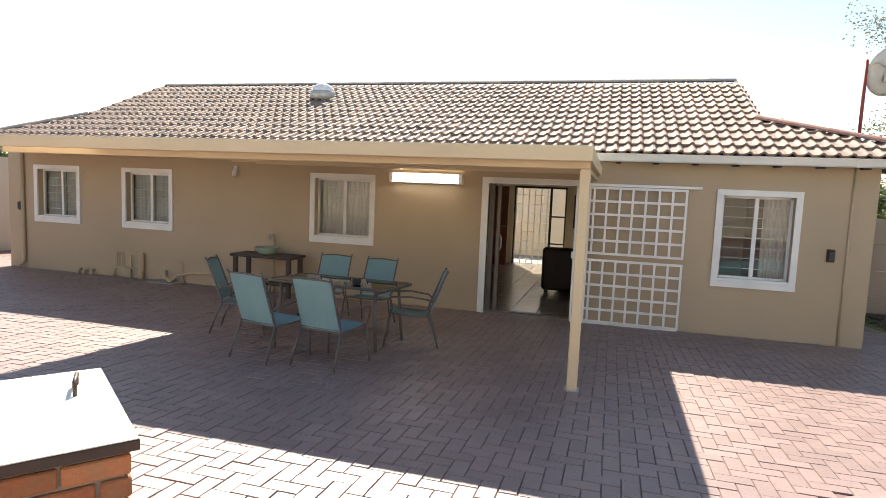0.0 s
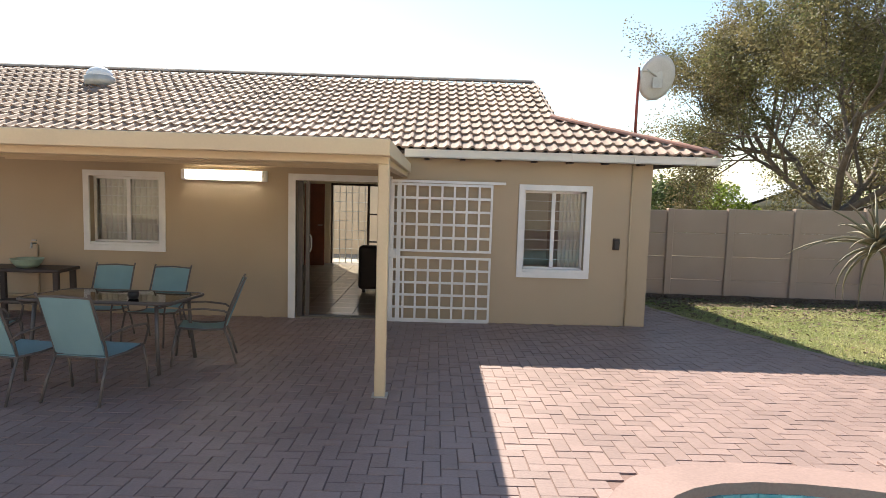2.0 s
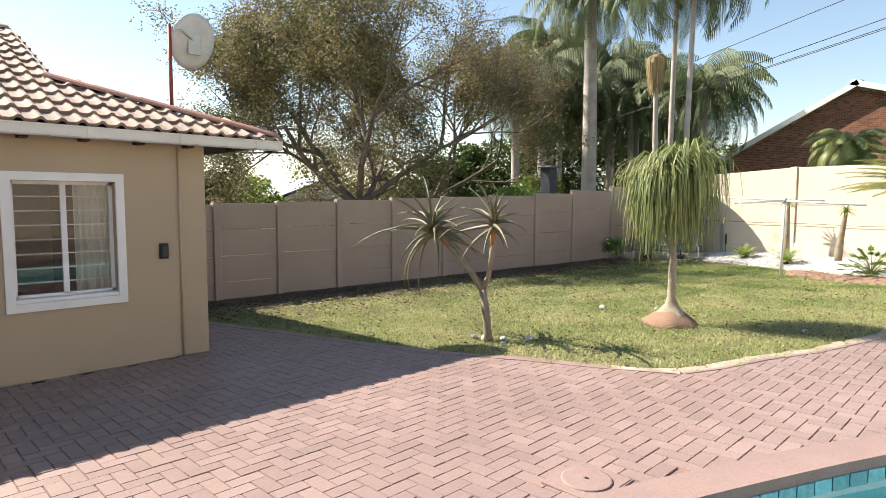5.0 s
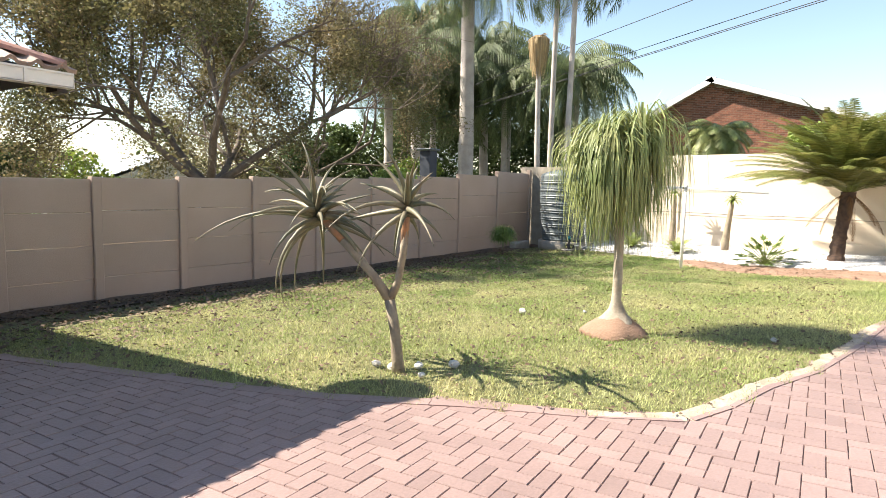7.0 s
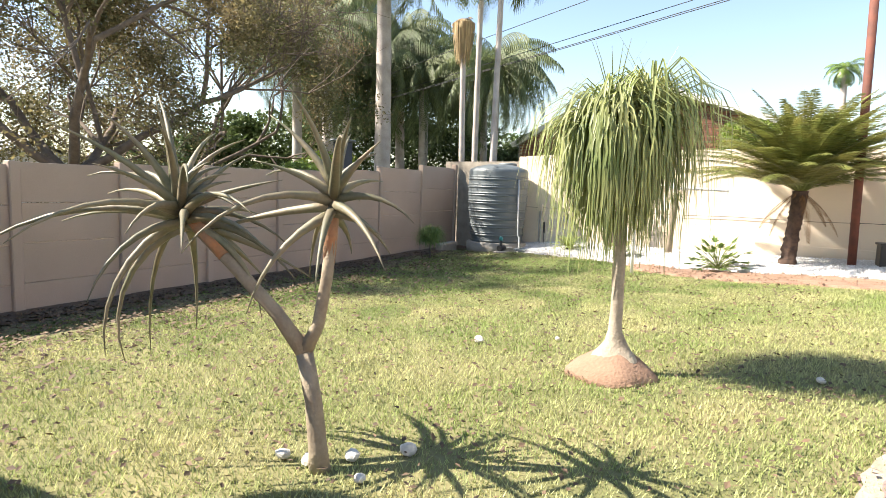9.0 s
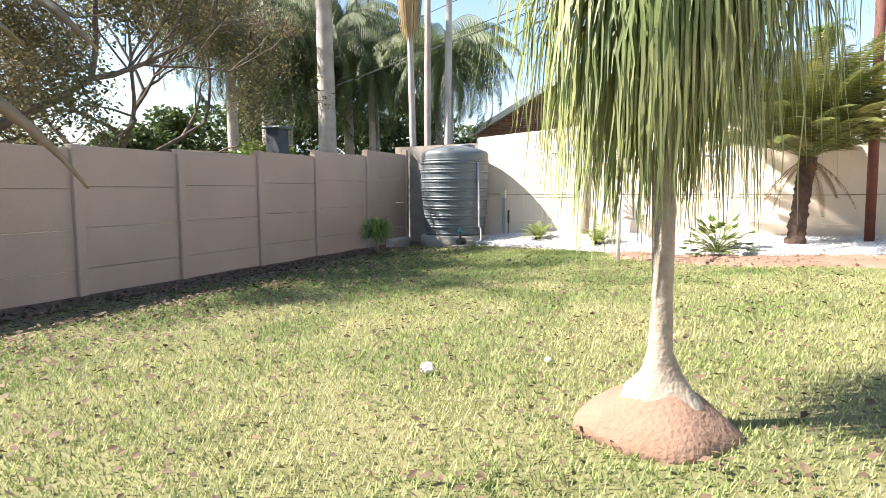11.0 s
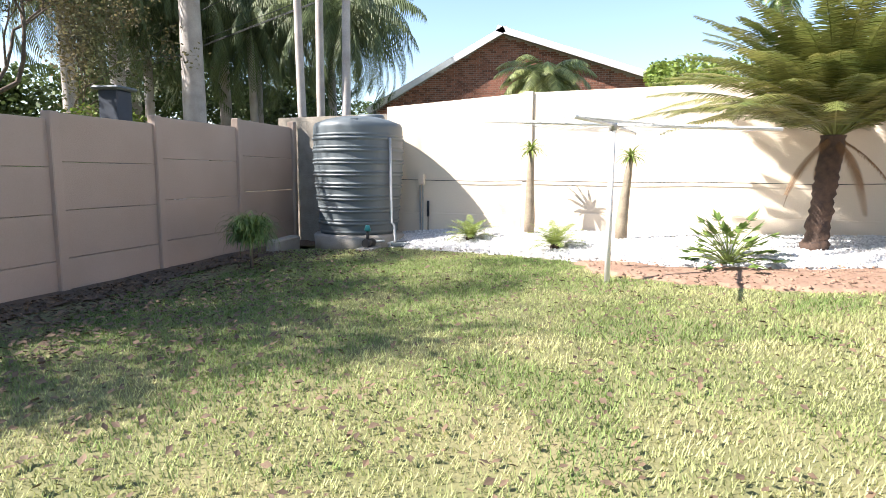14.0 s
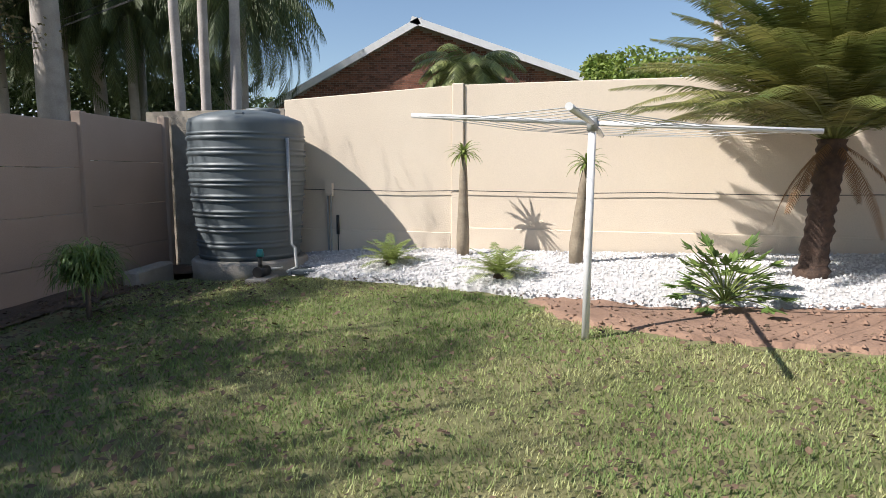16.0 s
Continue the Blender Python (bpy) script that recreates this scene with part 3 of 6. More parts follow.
# skylight dome
dome = thing("skylight_dome", "clear white acrylic skylight dome with a metal flashing", "skylight")
DX, DY = -5.25, 11.35
DZ = ZE + KS * (DY - YE)
bm = bmesh.new()
lathe(bm, 0, 0, [(0.25, -0.08), (0.25, 0.08), (0.22, 0.10)], 24)
o = part("flashing", bm, M_STEEL, dome)
bm = bmesh.new()
lathe(bm, 0, 0, [(0.215, 0.09)] + [(0.215 * math.cos(a), 0.1 + 0.17 * math.sin(a)) for a in (0.15, 0.4, 0.7, 1.0, 1.3, 1.5)], 24)
part("dome", bm, M_DOME, dome)
dome.location = (DX, DY, DZ + 0.06)

# patio cover
cover = thing("patio_cover", "flat patio roof on a cream beam and post", "patio roof")
YP = 5.3
boxpart("fascia", cover, M_FASCIA, (-6.0, 0.41, YP - 0.22, YP - 0.165, 2.11, 2.235), bev=0.006)
boxpart("beam", cover, M_FASCIA, (-6.0, 0.39, YP - 0.045, YP + 0.06, 2.055, 2.19), bev=0.006)
boxpart("side_fascia", cover, M_FASCIA, (0.36, 0.41, YP - 0.165, YE - 0.12, 2.11, 2.235), bev=0.005)
boxpart("side_beam", cover, M_FASCIA, (0.26, 0.353, YP + 0.062, YW, 2.06, 2.16), bev=0.005)
boxpart("post", cover, M_FASCIA, (0.305, 0.393, YP - 0.043, YP + 0.047, 0.1, 2.055), bev=0.008)
boxpart("post_base", cover, M_STEEL, (0.285, 0.413, YP - 0.063, YP + 0.067, 0.14, 0.175))
boxpart("roof_sheet", cover, M_FASCIA, (-4.75, 0.359, YP - 0.165, YW, 2.2, 2.22))
# Unseen left strip, added to carry the eave shadow further over the paving.
boxpart("roof_sheet", cover, M_FASCIA, (-10.2, -4.75, 7.5, YW, 2.2, 2.22))
for k in range(5):
    y = YP + 0.55 + k * 0.6
    boxpart("purlin", cover, M_FASCIA, (-4.75, 0.26, y, y + 0.05, 2.12, 2.199))


# ---- windows, door, gate ----
def window(name, key, bars):
    x0, x1, z0, z1 = OPEN[key]
    w = thing(name, "white-framed sliding window with horizontal burglar bars and a raised white surround", "window", kind="structure")
    bm = bmesh.new()
    for a in ((x0, x1, z1 - S, z1), (x0, x1, z0, z0 + S), (x0, x0 + S, z0 + S, z1 - S), (x1 - S, x1, z0 + S, z1 - S)):
        box(bm, a[0], a[1], YW - 0.03, YW - 0.001, a[2], a[3])
    part("surround", bm, M_WHITE, w)
    a0, a1, b0, b1 = x0 + S, x1 - S, z0 + S, z1 - S
    boxpart("window_sill", w, M_WHITE, (a0, a1, YW - 0.02, YW + 0.10, b0 + 0.001, b0 + 0.04), bev=0.006)
    bm = bmesh.new()
    f = 0.035
    yf = YW + 0.1
    for q in ((a0, a1, b1 - f, b1), (a0, a1, b0 + 0.03, b0 + 0.03 + f), (a0, a0 + f, b0 + 0.03, b1), (a1 - f, a1, b0 + 0.03, b1), ((a0 + a1) / 2 - 0.025, (a0 + a1) / 2 + 0.025, b0 + 0.05, b1 - f)):
        box(bm, q[0], q[1], yf, yf + 0.04, q[2], q[3])
    part("window_frame", bm, M_WHITE, w)
    mid = (a0 + a1) / 2
    for p, q in ((a0 + f, mid - 0.025), (mid + 0.025, a1 - f)):
        g = part("pane", ([(p, yf + 0.02, b0 + 0.06), (q, yf + 0.02, b0 + 0.06), (q, yf + 0.02, b1 - f), (p, yf + 0.02, b1 - f)], [(0, 1, 2, 3)]), M_GLASS, w)
        g.visible_shadow = False
    for k in range(bars):
        z = b0 + 0.1 + (b1 - b0 - 0.18) * (k + 0.5) / bars
        boxpart("burglar_bar", w, M_WHITE, (a0 + 0.01, a1 - 0.01, yf + 0.065, yf + 0.073, z - 0.006, z + 0.006))
    # curtain folds behind the glass
    for side in (0, 1):
        V, F = [], []
        wd = (a1 - a0) * (0.38 if key == "window_4" else 0.497)
        xs = a0 if side == 0 else a1 - wd
        if key == "window_4" and side == 0:
            continue
        for i in range(25):
            for z in (b0 - 0.05, b1 + 0.05):
                V.append((xs + wd * i / 24, YW + 0.2 + 0.02 * math.sin(i * 1.55), z))
        F = [(2 * i, 2 * i + 2, 2 * i + 3, 2 * i + 1) for i in range(24)]
        part("curtain", (V, F), M_CURTAIN, w)
    return w


for k, nb in (("window_1", 5), ("window_2", 5), ("window_3", 6), ("window_4", 7)):
    window(k, k, nb)

door = thing("door_1", "open sliding door in a white timber frame", "door", kind="structure")
x0, x1, z0, z1 = OPEN["door_1"]
bm = bmesh.new()
for a in ((x0 - 0.10, x0, -0.02, 2.06), (x1, x1 + 0.07, -0.02, 2.06), (x0, x1, 1.97, 2.06)):
    box(bm, a[0], a[1], YW - 0.035, YW + 0.08, a[2], a[3])
part("door_frame", bm, M_WHITE, door)
boxpart("sliding_track", door, M_FRAME, (x0, x1, YW + 0.1, YW + 0.2, -0.003, 0.02))
bm = bmesh.new()
for a in ((x0 + 0.002, x0 + 0.07, 0.021, 1.96), (x0 + 0.12, x0 + 0.17, 0.021, 1.96)):
    box(bm, a[0], a[1], YW + 0.11, YW + 0.16, a[2], a[3])
part("stacked_leaf", bm, M_FRAME, door, "dark bronze stacked door leaves")
tubepart("door_handle", door, M_STEEL, [(x0 + 0.175, YW + 0.12, 0.95), (x0 + 0.2, YW + 0.11, 1.0), (x0 + 0.2, YW + 0.11, 1.15), (x0 + 0.175, YW + 0.12, 1.2)], 0.012)
boxpart("door_sill", door, M_CONC, (x0 - 0.1, x1 + 0.07, YW - 0.06, YW - 0.001, -0.15, -0.006))

gate = thing("security_gate", "white trellis sliding security gate pushed open against the wall", "security gate")
GX0, GX1, GY = 0.15, 1.55, YW - 0.075


def trellis(z0, z1, rows, cols=8):
    for i in range(cols + 1):
        x = GX0 + (GX1 - GX0) * i / cols
        w = 0.03 if i else 0.055
        boxpart("upright", gate, M_WHITE, (x - w / 2, x + w / 2, GY - 0.012, GY + 0.012, z0, z1))
    for j in range(rows + 1):
        z = z0 + (z1 - z0) * j / rows
        boxpart("crossbar", gate, M_WHITE, (GX0 - 0.02, GX1 + 0.014, GY - 0.020, GY - 0.0125, z - 0.017, z + 0.017))


trellis(0.04, 0.93, 5)
trellis(1.03, 1.96, 5)
boxpart("lock_stile", gate, M_WHITE, (GX0 - 0.075, GX0 - 0.035, GY - 0.02, GY + 0.02, 0.02, 1.98))
boxpart("lock_stile", gate, M_WHITE, (GX0 + 0.07, GX0 + 0.13, GY - 0.024, GY - 0.021, 0.02, 1.98))
boxpart("lock_box", gate, M_WHITE, (GX0 - 0.10, GX0 + 0.08, GY - 0.045, GY - 0.0245, 0.93, 1.03), bev=0.006)
boxpart("top_rail", gate, M_WHITE, (-1.3, GX1 + 0.19, GY - 0.02, YW - 0.036, 1.985, 2.02))
boxpart("foot_rail", gate, M_WHITE, (GX0 - 0.02, GX1, GY - 0.02, GY + 0.02, 0.0, 0.03))

# ---- boundary fence and wall ----
def fence_y(x):
    return 13.15 - 0.075 * (x - 8)


fence = thing("fence", "precast concrete panel fence painted tan", "fence", kind="structure")
FX = [4.5, 5.82, 7.08, 8.45, 9.9, 11.45, 13.12, 14.9, 16.6, 18.62, 20.6]
FZ = [1.64, 1.67, 1.70, 1.74, 1.79, 1.83, 1.87, 1.95, 2.06, 2.2, 2.31]
for i, x in enumerate(FX):
    y = fence_y(x)
    zt = FZ[i]
    boxpart("fence_post", fence, M_FENCE, (x - 0.07, x + 0.07, y - 0.075, y + 0.06, -0.5, zt + 0.006), bev=0.012)
    if i + 1 < len(FX):
        xn = FX[i + 1]
        ang = math.atan2(fence_y(xn) - y, xn - x)
        Lp = (xn - x) / math.cos(ang)
        zt2 = zt
        n = 4
        hh = (zt2 + 0.35) / n
        for k in range(n):
            bm = bmesh.new()
            jit = RNG.uniform(-0.008, 0.008)
            box(bm, 0.05, Lp - 0.05, -0.025 + jit, 0.025 + jit, -0.35 + k * hh + 0.003, -0.35 + (k + 1) * hh - 0.003)
            bevel(bm, 0.006, 1)
            o = part("fence_panel", bm, M_FENCE, fence)
            o.matrix_basis = Matrix.Translation((x, y, 0)) @ Matrix.Rotation(ang, 4, "Z")

wwall = thing("boundary_wall", "cream plastered boundary wall with a raised pier", "wall", kind="structure")
WA, WB = Vector((20.83, 12.6, 0)), Vector((16.38, -7.0, 0))
wdir = (WB - WA).normalized()
WM = Matrix.Translation(WA) @ Matrix.Rotation(math.atan2(wdir.y, wdir.x), 4, "Z")


def on_wall(s, out=0.0, z=0.0):
    """A point s metres along the boundary wall, out metres in front of it."""
    nrm = Vector((wdir.y, -wdir.x, 0))
    return WA + wdir * s + nrm * out + Vector((0, 0, z))


def wall_s(y):
    return (y - WA.y) / wdir.y


def wallbox(name, s0, s1, out0, out1, z0, z1, material, bev=0.0):
    bm = bmesh.new()
    box(bm, s0, s1, -out1, -out0, z0, z1)
    if bev:
        bevel(bm, bev, 1)
    o = part(name, bm, material, wwall)
    o.matrix_basis = WM
    return o
SP = wall_s(7.3)
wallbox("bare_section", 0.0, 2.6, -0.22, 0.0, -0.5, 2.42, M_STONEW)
lean = wallbox("wall_face", 2.6, SP - 0.09, -0.22, 0.0, -0.5, 2.69, M_WWALL, 0.01)
for v in lean.data.vertices:
    if v.co.z > 2:
        v.co.z -= 0.05 * (SP - v.co.x)
wallbox("wall_face", SP + 0.09, 22.0, -0.22, 0.0, -0.5, 2.69, M_WWALL, 0.01)
wallbox("pier", SP - 0.09, SP + 0.09, -0.22, 0.035, -0.5, 2.71, M_WWALL, 0.012)
wallbox("plinth", 2.7, SP - 0.09, 0.0, 0.03, -0.5, 0.52, M_WWALL, 0.01)
wallbox("plinth", SP + 0.09, 22.0, 0.0, 0.03, -0.5, 0.6, M_WWALL, 0.01)
# The south wall is unseen, added tall to keep low sky light off the patio.
for nm, a in (("wall_south_sky_block", (-14, 16.6, -5.6, -5.4)), ("wall_west", (-14.2, -14, -7, 20)), ("wall_rear", (-14, 6, 19.5, 19.7))):
    bm = bmesh.new()
    box(bm, a[0], a[1], a[2], a[3], -0.6, 3.4 if nm == "wall_south_sky_block" else 2.2)
    tagged(part(nm, bm, M_WWALL), "cream plastered wall added to close the plot", "wall", kind="structure")

# ---- pool ----
pool = thing("pool", "swimming pool with mosaic waterline and painted coping", "pool", kind="structure")
inner, outer = pool_ring(0.0), pool_ring(0.26)
n = len(inner)
for k in range(0, n, 2):
    a, b = inner[k], inner[(k + 2) % n]
    am, bm_ = inner[(k + 1) % n], outer[(k + 1) % n]
    c, d = outer[k], outer[(k + 2) % n]
    V = []
    for p in (a, am, b, d, bm_, c):
        V.append((p.x, p.y, gz(p.x, p.y) + 0.018))
    for p in (a, am, b, d, bm_, c):
        V.append((p.x, p.y, gz(p.x, p.y) - 0.05))
    F = [(0, 1, 2, 3, 4, 5)] + [(i, (i + 1) % 6, 6 + (i + 1) % 6, 6 + i) for i in range(6)]
    part("coping_stone", (V, F), M_COPING, pool)
V, F = [], []
for p in pool_ring(0.015):
    V += [(p.x, p.y, gz(p.x, p.y) - 0.03), (p.x, p.y, -0.06), (p.x, p.y, -1.3)]
for k in range(n):
    j = (k + 1) % n
    F += [(3 * k, 3 * j, 3 * j + 1, 3 * k + 1), (3 * k + 1, 3 * j + 1, 3 * j + 2, 3 * k + 2)]
F.append(tuple(3 * k + 2 for k in range(n)))
part("basin", (V, F), M_BASIN, pool)
M_WATER = glass("pool_water", (0.35, 0.75, 0.78), 0.0)
wob = part("water", ([(p.x, p.y, 0.10) for p in pool_ring(0.0)], [tuple(range(n))]), M_WATER, pool, "clear blue pool water")
wob.visible_shadow = False
for k in range(0, 2 * n):
    a = inner[(k // 2) % n].lerp(inner[(k // 2 + 1) % n], (k % 2) / 2)
    b = inner[(k // 2) % n].lerp(inner[(k // 2 + 1) % n], (k % 2) / 2 + 0.46)
    if a.y < 1.6:
        continue
    za = gz(a.x, a.y)
    ins = (POOL_C - a).normalized() * 0.012
    part("mosaic_tile", ([(a.x + ins.x, a.y + ins.y, za - 0.05), (b.x + ins.x, b.y + ins.y, za - 0.05), (b.x + ins.x, b.y + ins.y, za - 0.13), (a.x + ins.x, a.y + ins.y, za - 0.13),
                          (a.x, a.y, za - 0.05), (b.x, b.y, za - 0.05), (b.x, b.y, za - 0.13), (a.x, a.y, za - 0.13)], [(0, 1, 2, 3), (0, 4, 5, 1), (3, 2, 6, 7), (0, 3, 7, 4), (1, 5, 6, 2)]), M_POOLT, pool)
drain = thing("drain_cover", "square painted drain cover with a round lid in the paving", "drain cover", at=(3.79, 3.96, gz(3.79, 3.96)))
boxpart("rim", drain, M_COPING, (-0.19, 0.19, -0.17, 0.17, -0.02, 0.012), bev=0.004)
bm = bmesh.new()
lathe(bm, 0, 0, [(0.14, 0.0), (0.14, 0.018), (0.13, 0.021)], 28)
part("lid", bm, M_COPING, drain)
bm = bmesh.new()
lathe(bm, 0, 0, [(0.012, 0.018), (0.012, 0.0235)], 10)
part("lift_hole", bm, M_BLACKP, drain)


# ---- patio things ----
def sling_chair():
    c = thing("patio_chair", "teal sling-fabric patio chair with a dark metal frame", "chair", "chairs round the patio table")
    W = 0.27
    V, F = [], []
    for i in range(9):
        t = i / 8
        for s in (-1, 1):
            V.append((s * (W - 0.015), -0.24 + 0.47 * t, 0.43 - 0.05 * math.sin(math.pi * t * 0.8)))
    F = [(2 * i, 2 * i + 1, 2 * i + 3, 2 * i + 2) for i in range(8)]
    ob = part("seat", (V, F), M_SLING, c)
    V, F = [], []
    for i in range(9):
        t = i / 8
        for k in range(5):
            u = k / 4 * 2 - 1
            V.append((u * (W - 0.015), 0.235 + 0.19 * t + 0.025 * (1 - u * u), 0.42 + 0.51 * t))
    F = [(5 * i + k, 5 * i + k + 1, 5 * i + k + 6, 5 * i + k + 5) for i in range(8) for k in range(4)]
    ob2 = part("backrest", (V, F), M_SLING, c)
    for o in (ob, ob2):
        so = o.modifiers.new("thick", "SOLIDIFY")
        so.thickness = 0.006
    for s in (-1, 1):
        tubepart("back_post", c, M_FRAME, [(s * W, 0.22, 0.38), (s * W, 0.25, 0.5), (s * W, 0.42, 0.92), (s * W, 0.45, 0.965)], 0.012)
        tubepart("side_rail", c, M_FRAME, [(s * W, -0.27, 0.42), (s * W, 0.0, 0.39), (s * W, 0.24, 0.39)], 0.012)
        tubepart("leg", c, M_FRAME, [(s * W, -0.26, 0.42), (s * (W + 0.02), -0.30, 0.2), (s * (W + 0.03), -0.32, 0.0)], 0.013)
        tubepart("leg", c, M_FRAME, [(s * W, 0.22, 0.40), (s * (W + 0.02), 0.30, 0.2), (s * (W + 0.03), 0.36, 0.0)], 0.013)
        tubepart("armrest", c, M_FRAME, [(s * (W + 0.01), -0.27, 0.42), (s * (W + 0.04), -0.29, 0.57), (s * (W + 0.045), -0.25, 0.62), (s * (W + 0.045), 0.0, 0.63), (s * (W + 0.03), 0.22, 0.60), (s * W, 0.28, 0.56)], 0.012)
    tubepart("top_rail", c, M_FRAME, [(-W, 0.425, 0.93), (0, 0.452, 0.945), (W, 0.425, 0.93)], 0.01)
    tubepart("cross_rail", c, M_FRAME, [(-W, 0.23, 0.385), (W, 0.23, 0.385)], 0.01)
    tubepart("front_rail", c, M_FRAME, [(-W, -0.26, 0.415), (W, -0.26, 0.415)], 0.01)
    return c


def stand(x, y, deg):
    return Matrix.Translation((x, y, gz(x, y) + 0.002)) @ Matrix.Rotation(math.atan(-0.045), 4, "X") @ Matrix.Rotation(radians(deg), 4, "Z")


def chair_at(x, y, deg):
    return stand(x, y, deg) @ Matrix.Diagonal((0.8, 0.86, 0.87, 1.0))


chair = sling_chair()
SPOTS = [(-2.48, 5.13, 166), (-1.86, 5.16, 171), (-3.4, 6.0, 112), (-1.5, 6.35, -72), (-3.0, 7.2, 4), (-2.33, 7.1, -4)]
chair.matrix_basis = chair_at(*SPOTS[0])
for sp in SPOTS[1:]:
    copy_thing(chair, stand(*sp))

table = thing("patio_table", "rectangular glass-topped patio table with a dark metal frame", "table")
TW, TD = 0.78, 0.44
bm = bmesh.new()
ring_o, ring_i = [], []
for sx, sy in ((1, 1), (-1, 1), (-1, -1), (1, -1)):
    for k in range(5):
        a = {(1, 1): 0, (-1, 1): 90, (-1, -1): 180, (1, -1): 270}[sx, sy] + 22.5 * k
        ring_o.append(Vector((sx * (TW - 0.12) + 0.12 * math.cos(radians(a)), sy * (TD - 0.12) + 0.12 * math.sin(radians(a)), 0)))
gl = [bm.verts.new((p.x * 0.965, p.y * 0.94, 0.722)) for p in ring_o]
f = bm.faces.new(gl)
ex = bmesh.ops.extrude_face_region(bm, geom=[f])
for v in ex["geom"]:
    if isinstance(v, bmesh.types.BMVert):
        v.co.z += 0.005
part("tabletop", bm, M_TABGLASS, table, "smoked glass top")
bm = bmesh.new()
tube(bm, [(p.x, p.y, 0.715) for p in ring_o] + [(ring_o[0].x, ring_o[0].y, 0.715)], 0.018, 8)
part("table_rim", bm, M_FRAME, table)
for sx in (-1, 1):
    for sy in (-1, 1):
        tubepart("leg", table, M_FRAME, [(sx * 0.62, sy * 0.34, 0.71), (sx * 0.64, sy * 0.36, 0.35), (sx * 0.68, sy * 0.39, 0.0)], 0.02)
    tubepart("stretcher", table, M_FRAME, [(sx * 0.64, -0.36, 0.66), (sx * 0.64, 0.36, 0.66)], 0.012)
table.matrix_basis = stand(-2.25, 6.12, -3)
table.scale = (0.9, 0.9, 0.9)
jar = thing("ashtray", "small dark glass ashtray on the table", "ashtray", at=(-1.98, 5.95, gz(-1.98, 5.95) + 0.664))
bm = bmesh.new()
lathe(bm, 0, 0, [(0.04, -0.005), (0.05, 0.03), (0.045, 0.06), (0.02, 0.062)], 16)
part("bowl", bm, M_BLACKP, jar)

side = thing("side_table", "dark brown plastic side table against the wall", "table")
bm = bmesh.new()
box(bm, -0.52, 0.52, -0.24, 0.24, 0.60, 0.645)
bevel(bm, 0.015, 2)
part("tabletop", bm, M_PLASTIC, side)
for sx in (-1, 1):
    for sy in (-1, 1):
        boxpart("leg", side, M_PLASTIC, (sx * 0.45 - 0.035, sx * 0.45 + 0.035, sy * 0.18 - 0.025, sy * 0.18 + 0.025, 0.0, 0.60), bev=0.006)
boxpart("lower_shelf", side, M_PLASTIC, (-0.40, 0.40, -0.15, 0.15, 0.18, 0.2))
side.location = (-4.7, 8.55, gz(0, 8.55) + 0.004)
side.scale = (1.06, 1.0, 1.04)
bowl = thing("basin", "pale green enamel basin on the side table", "basin", at=(-4.72, 8.55, gz(0, 8.55) + 0.678))
bm = bmesh.new()
lathe(bm, 0, 0, [(0.12, -0.004), (0.165, 0.05), (0.19, 0.10), (0.2, 0.105), (0.195, 0.11), (0.16, 0.055), (0.11, 0.012)], 28)
part("shell", bm, M_BOWL, bowl)
tap = thing("garden_tap", "brass garden tap on a standpipe by the wall", "tap")
tubepart("standpipe", tap, M_PIPE, [(-4.82, 8.93, -0.05), (-4.82, 8.93, 0.95), (-4.82, 8.86, 0.99)], 0.014)
tubepart("spout", tap, M_STEEL, [(-4.82, 8.88, 0.98), (-4.82, 8.8, 0.99), (-4.82, 8.78, 0.92)], 0.016)
boxpart("tap_handle", tap, M_STEEL, (-4.85, -4.79, 8.84, 8.86, 1.02, 1.035))

light = thing("wall_light", "twin-tube fluorescent wall light, switched on", "lamp")
boxpart("housing", light, M_WHITE, (-2.80, -1.62, YW - 0.05, YW - 0.002, 1.93, 2.085), bev=0.006)
for z in (1.97, 2.045):
    tubepart("tube", light, M_TUBE, [(-2.74, YW - 0.075, z), (-1.68, YW - 0.075, z)], 0.018, 10)
for x in (-2.78, -1.66):
    boxpart("end_cap", light, M_WHITE, (x - 0.02, x + 0.035, YW - 0.10, YW - 0.05, 1.94, 2.075), bev=0.006)
spot = thing("security_light", "small white security light under the eave", "lamp")
boxpart("bracket", spot, M_WHITE, (-5.63, -5.58, YW - 0.05, YW - 0.001, 2.03, 2.1))
tubepart("lamp_body", spot, M_WHITE, [(-5.6, YW - 0.06, 2.04), (-5.6, YW - 0.08, 1.96), (-5.6, YW - 0.09, 1.92)], [0.035, 0.04, 0.03], 12)

# wall fittings
mbox = thing("wall_light_box", "small dark brown bulkhead light on the wall", "lamp", "bulkhead lights")
boxpart("back_plate", mbox, M_DARKSTEEL, (-0.05, 0.05, -0.012, 0.0, -0.085, 0.085), bev=0.004)
boxpart("cover", mbox, M_BLACKP, (-0.04, 0.04, -0.055, -0.012, -0.07, 0.07), bev=0.012)
mbox.location = (3.36, YW - 0.001, 1.19)
copy_thing(mbox, Matrix.Translation((-10.42, YW - 0.001, 1.2)))
dp = thing("downpipe", "thin tan conduit running down the wall", "pipe", "wall pipes")
tubepart("pipe", dp, M_PIPE, [(3.54, YW - 0.014, 2.32), (3.54, YW - 0.014, -0.03)], 0.013)
dp2 = thing("downpipe", "tan painted downpipe with a shoe at the foot", "pipe", "wall pipes")
tubepart("pipe", dp2, M_PIPE, [(-10.33, YW - 0.04, 2.3), (-10.33, YW - 0.04, 0.12), (-10.38, YW - 0.16, 0.04)], 0.035)
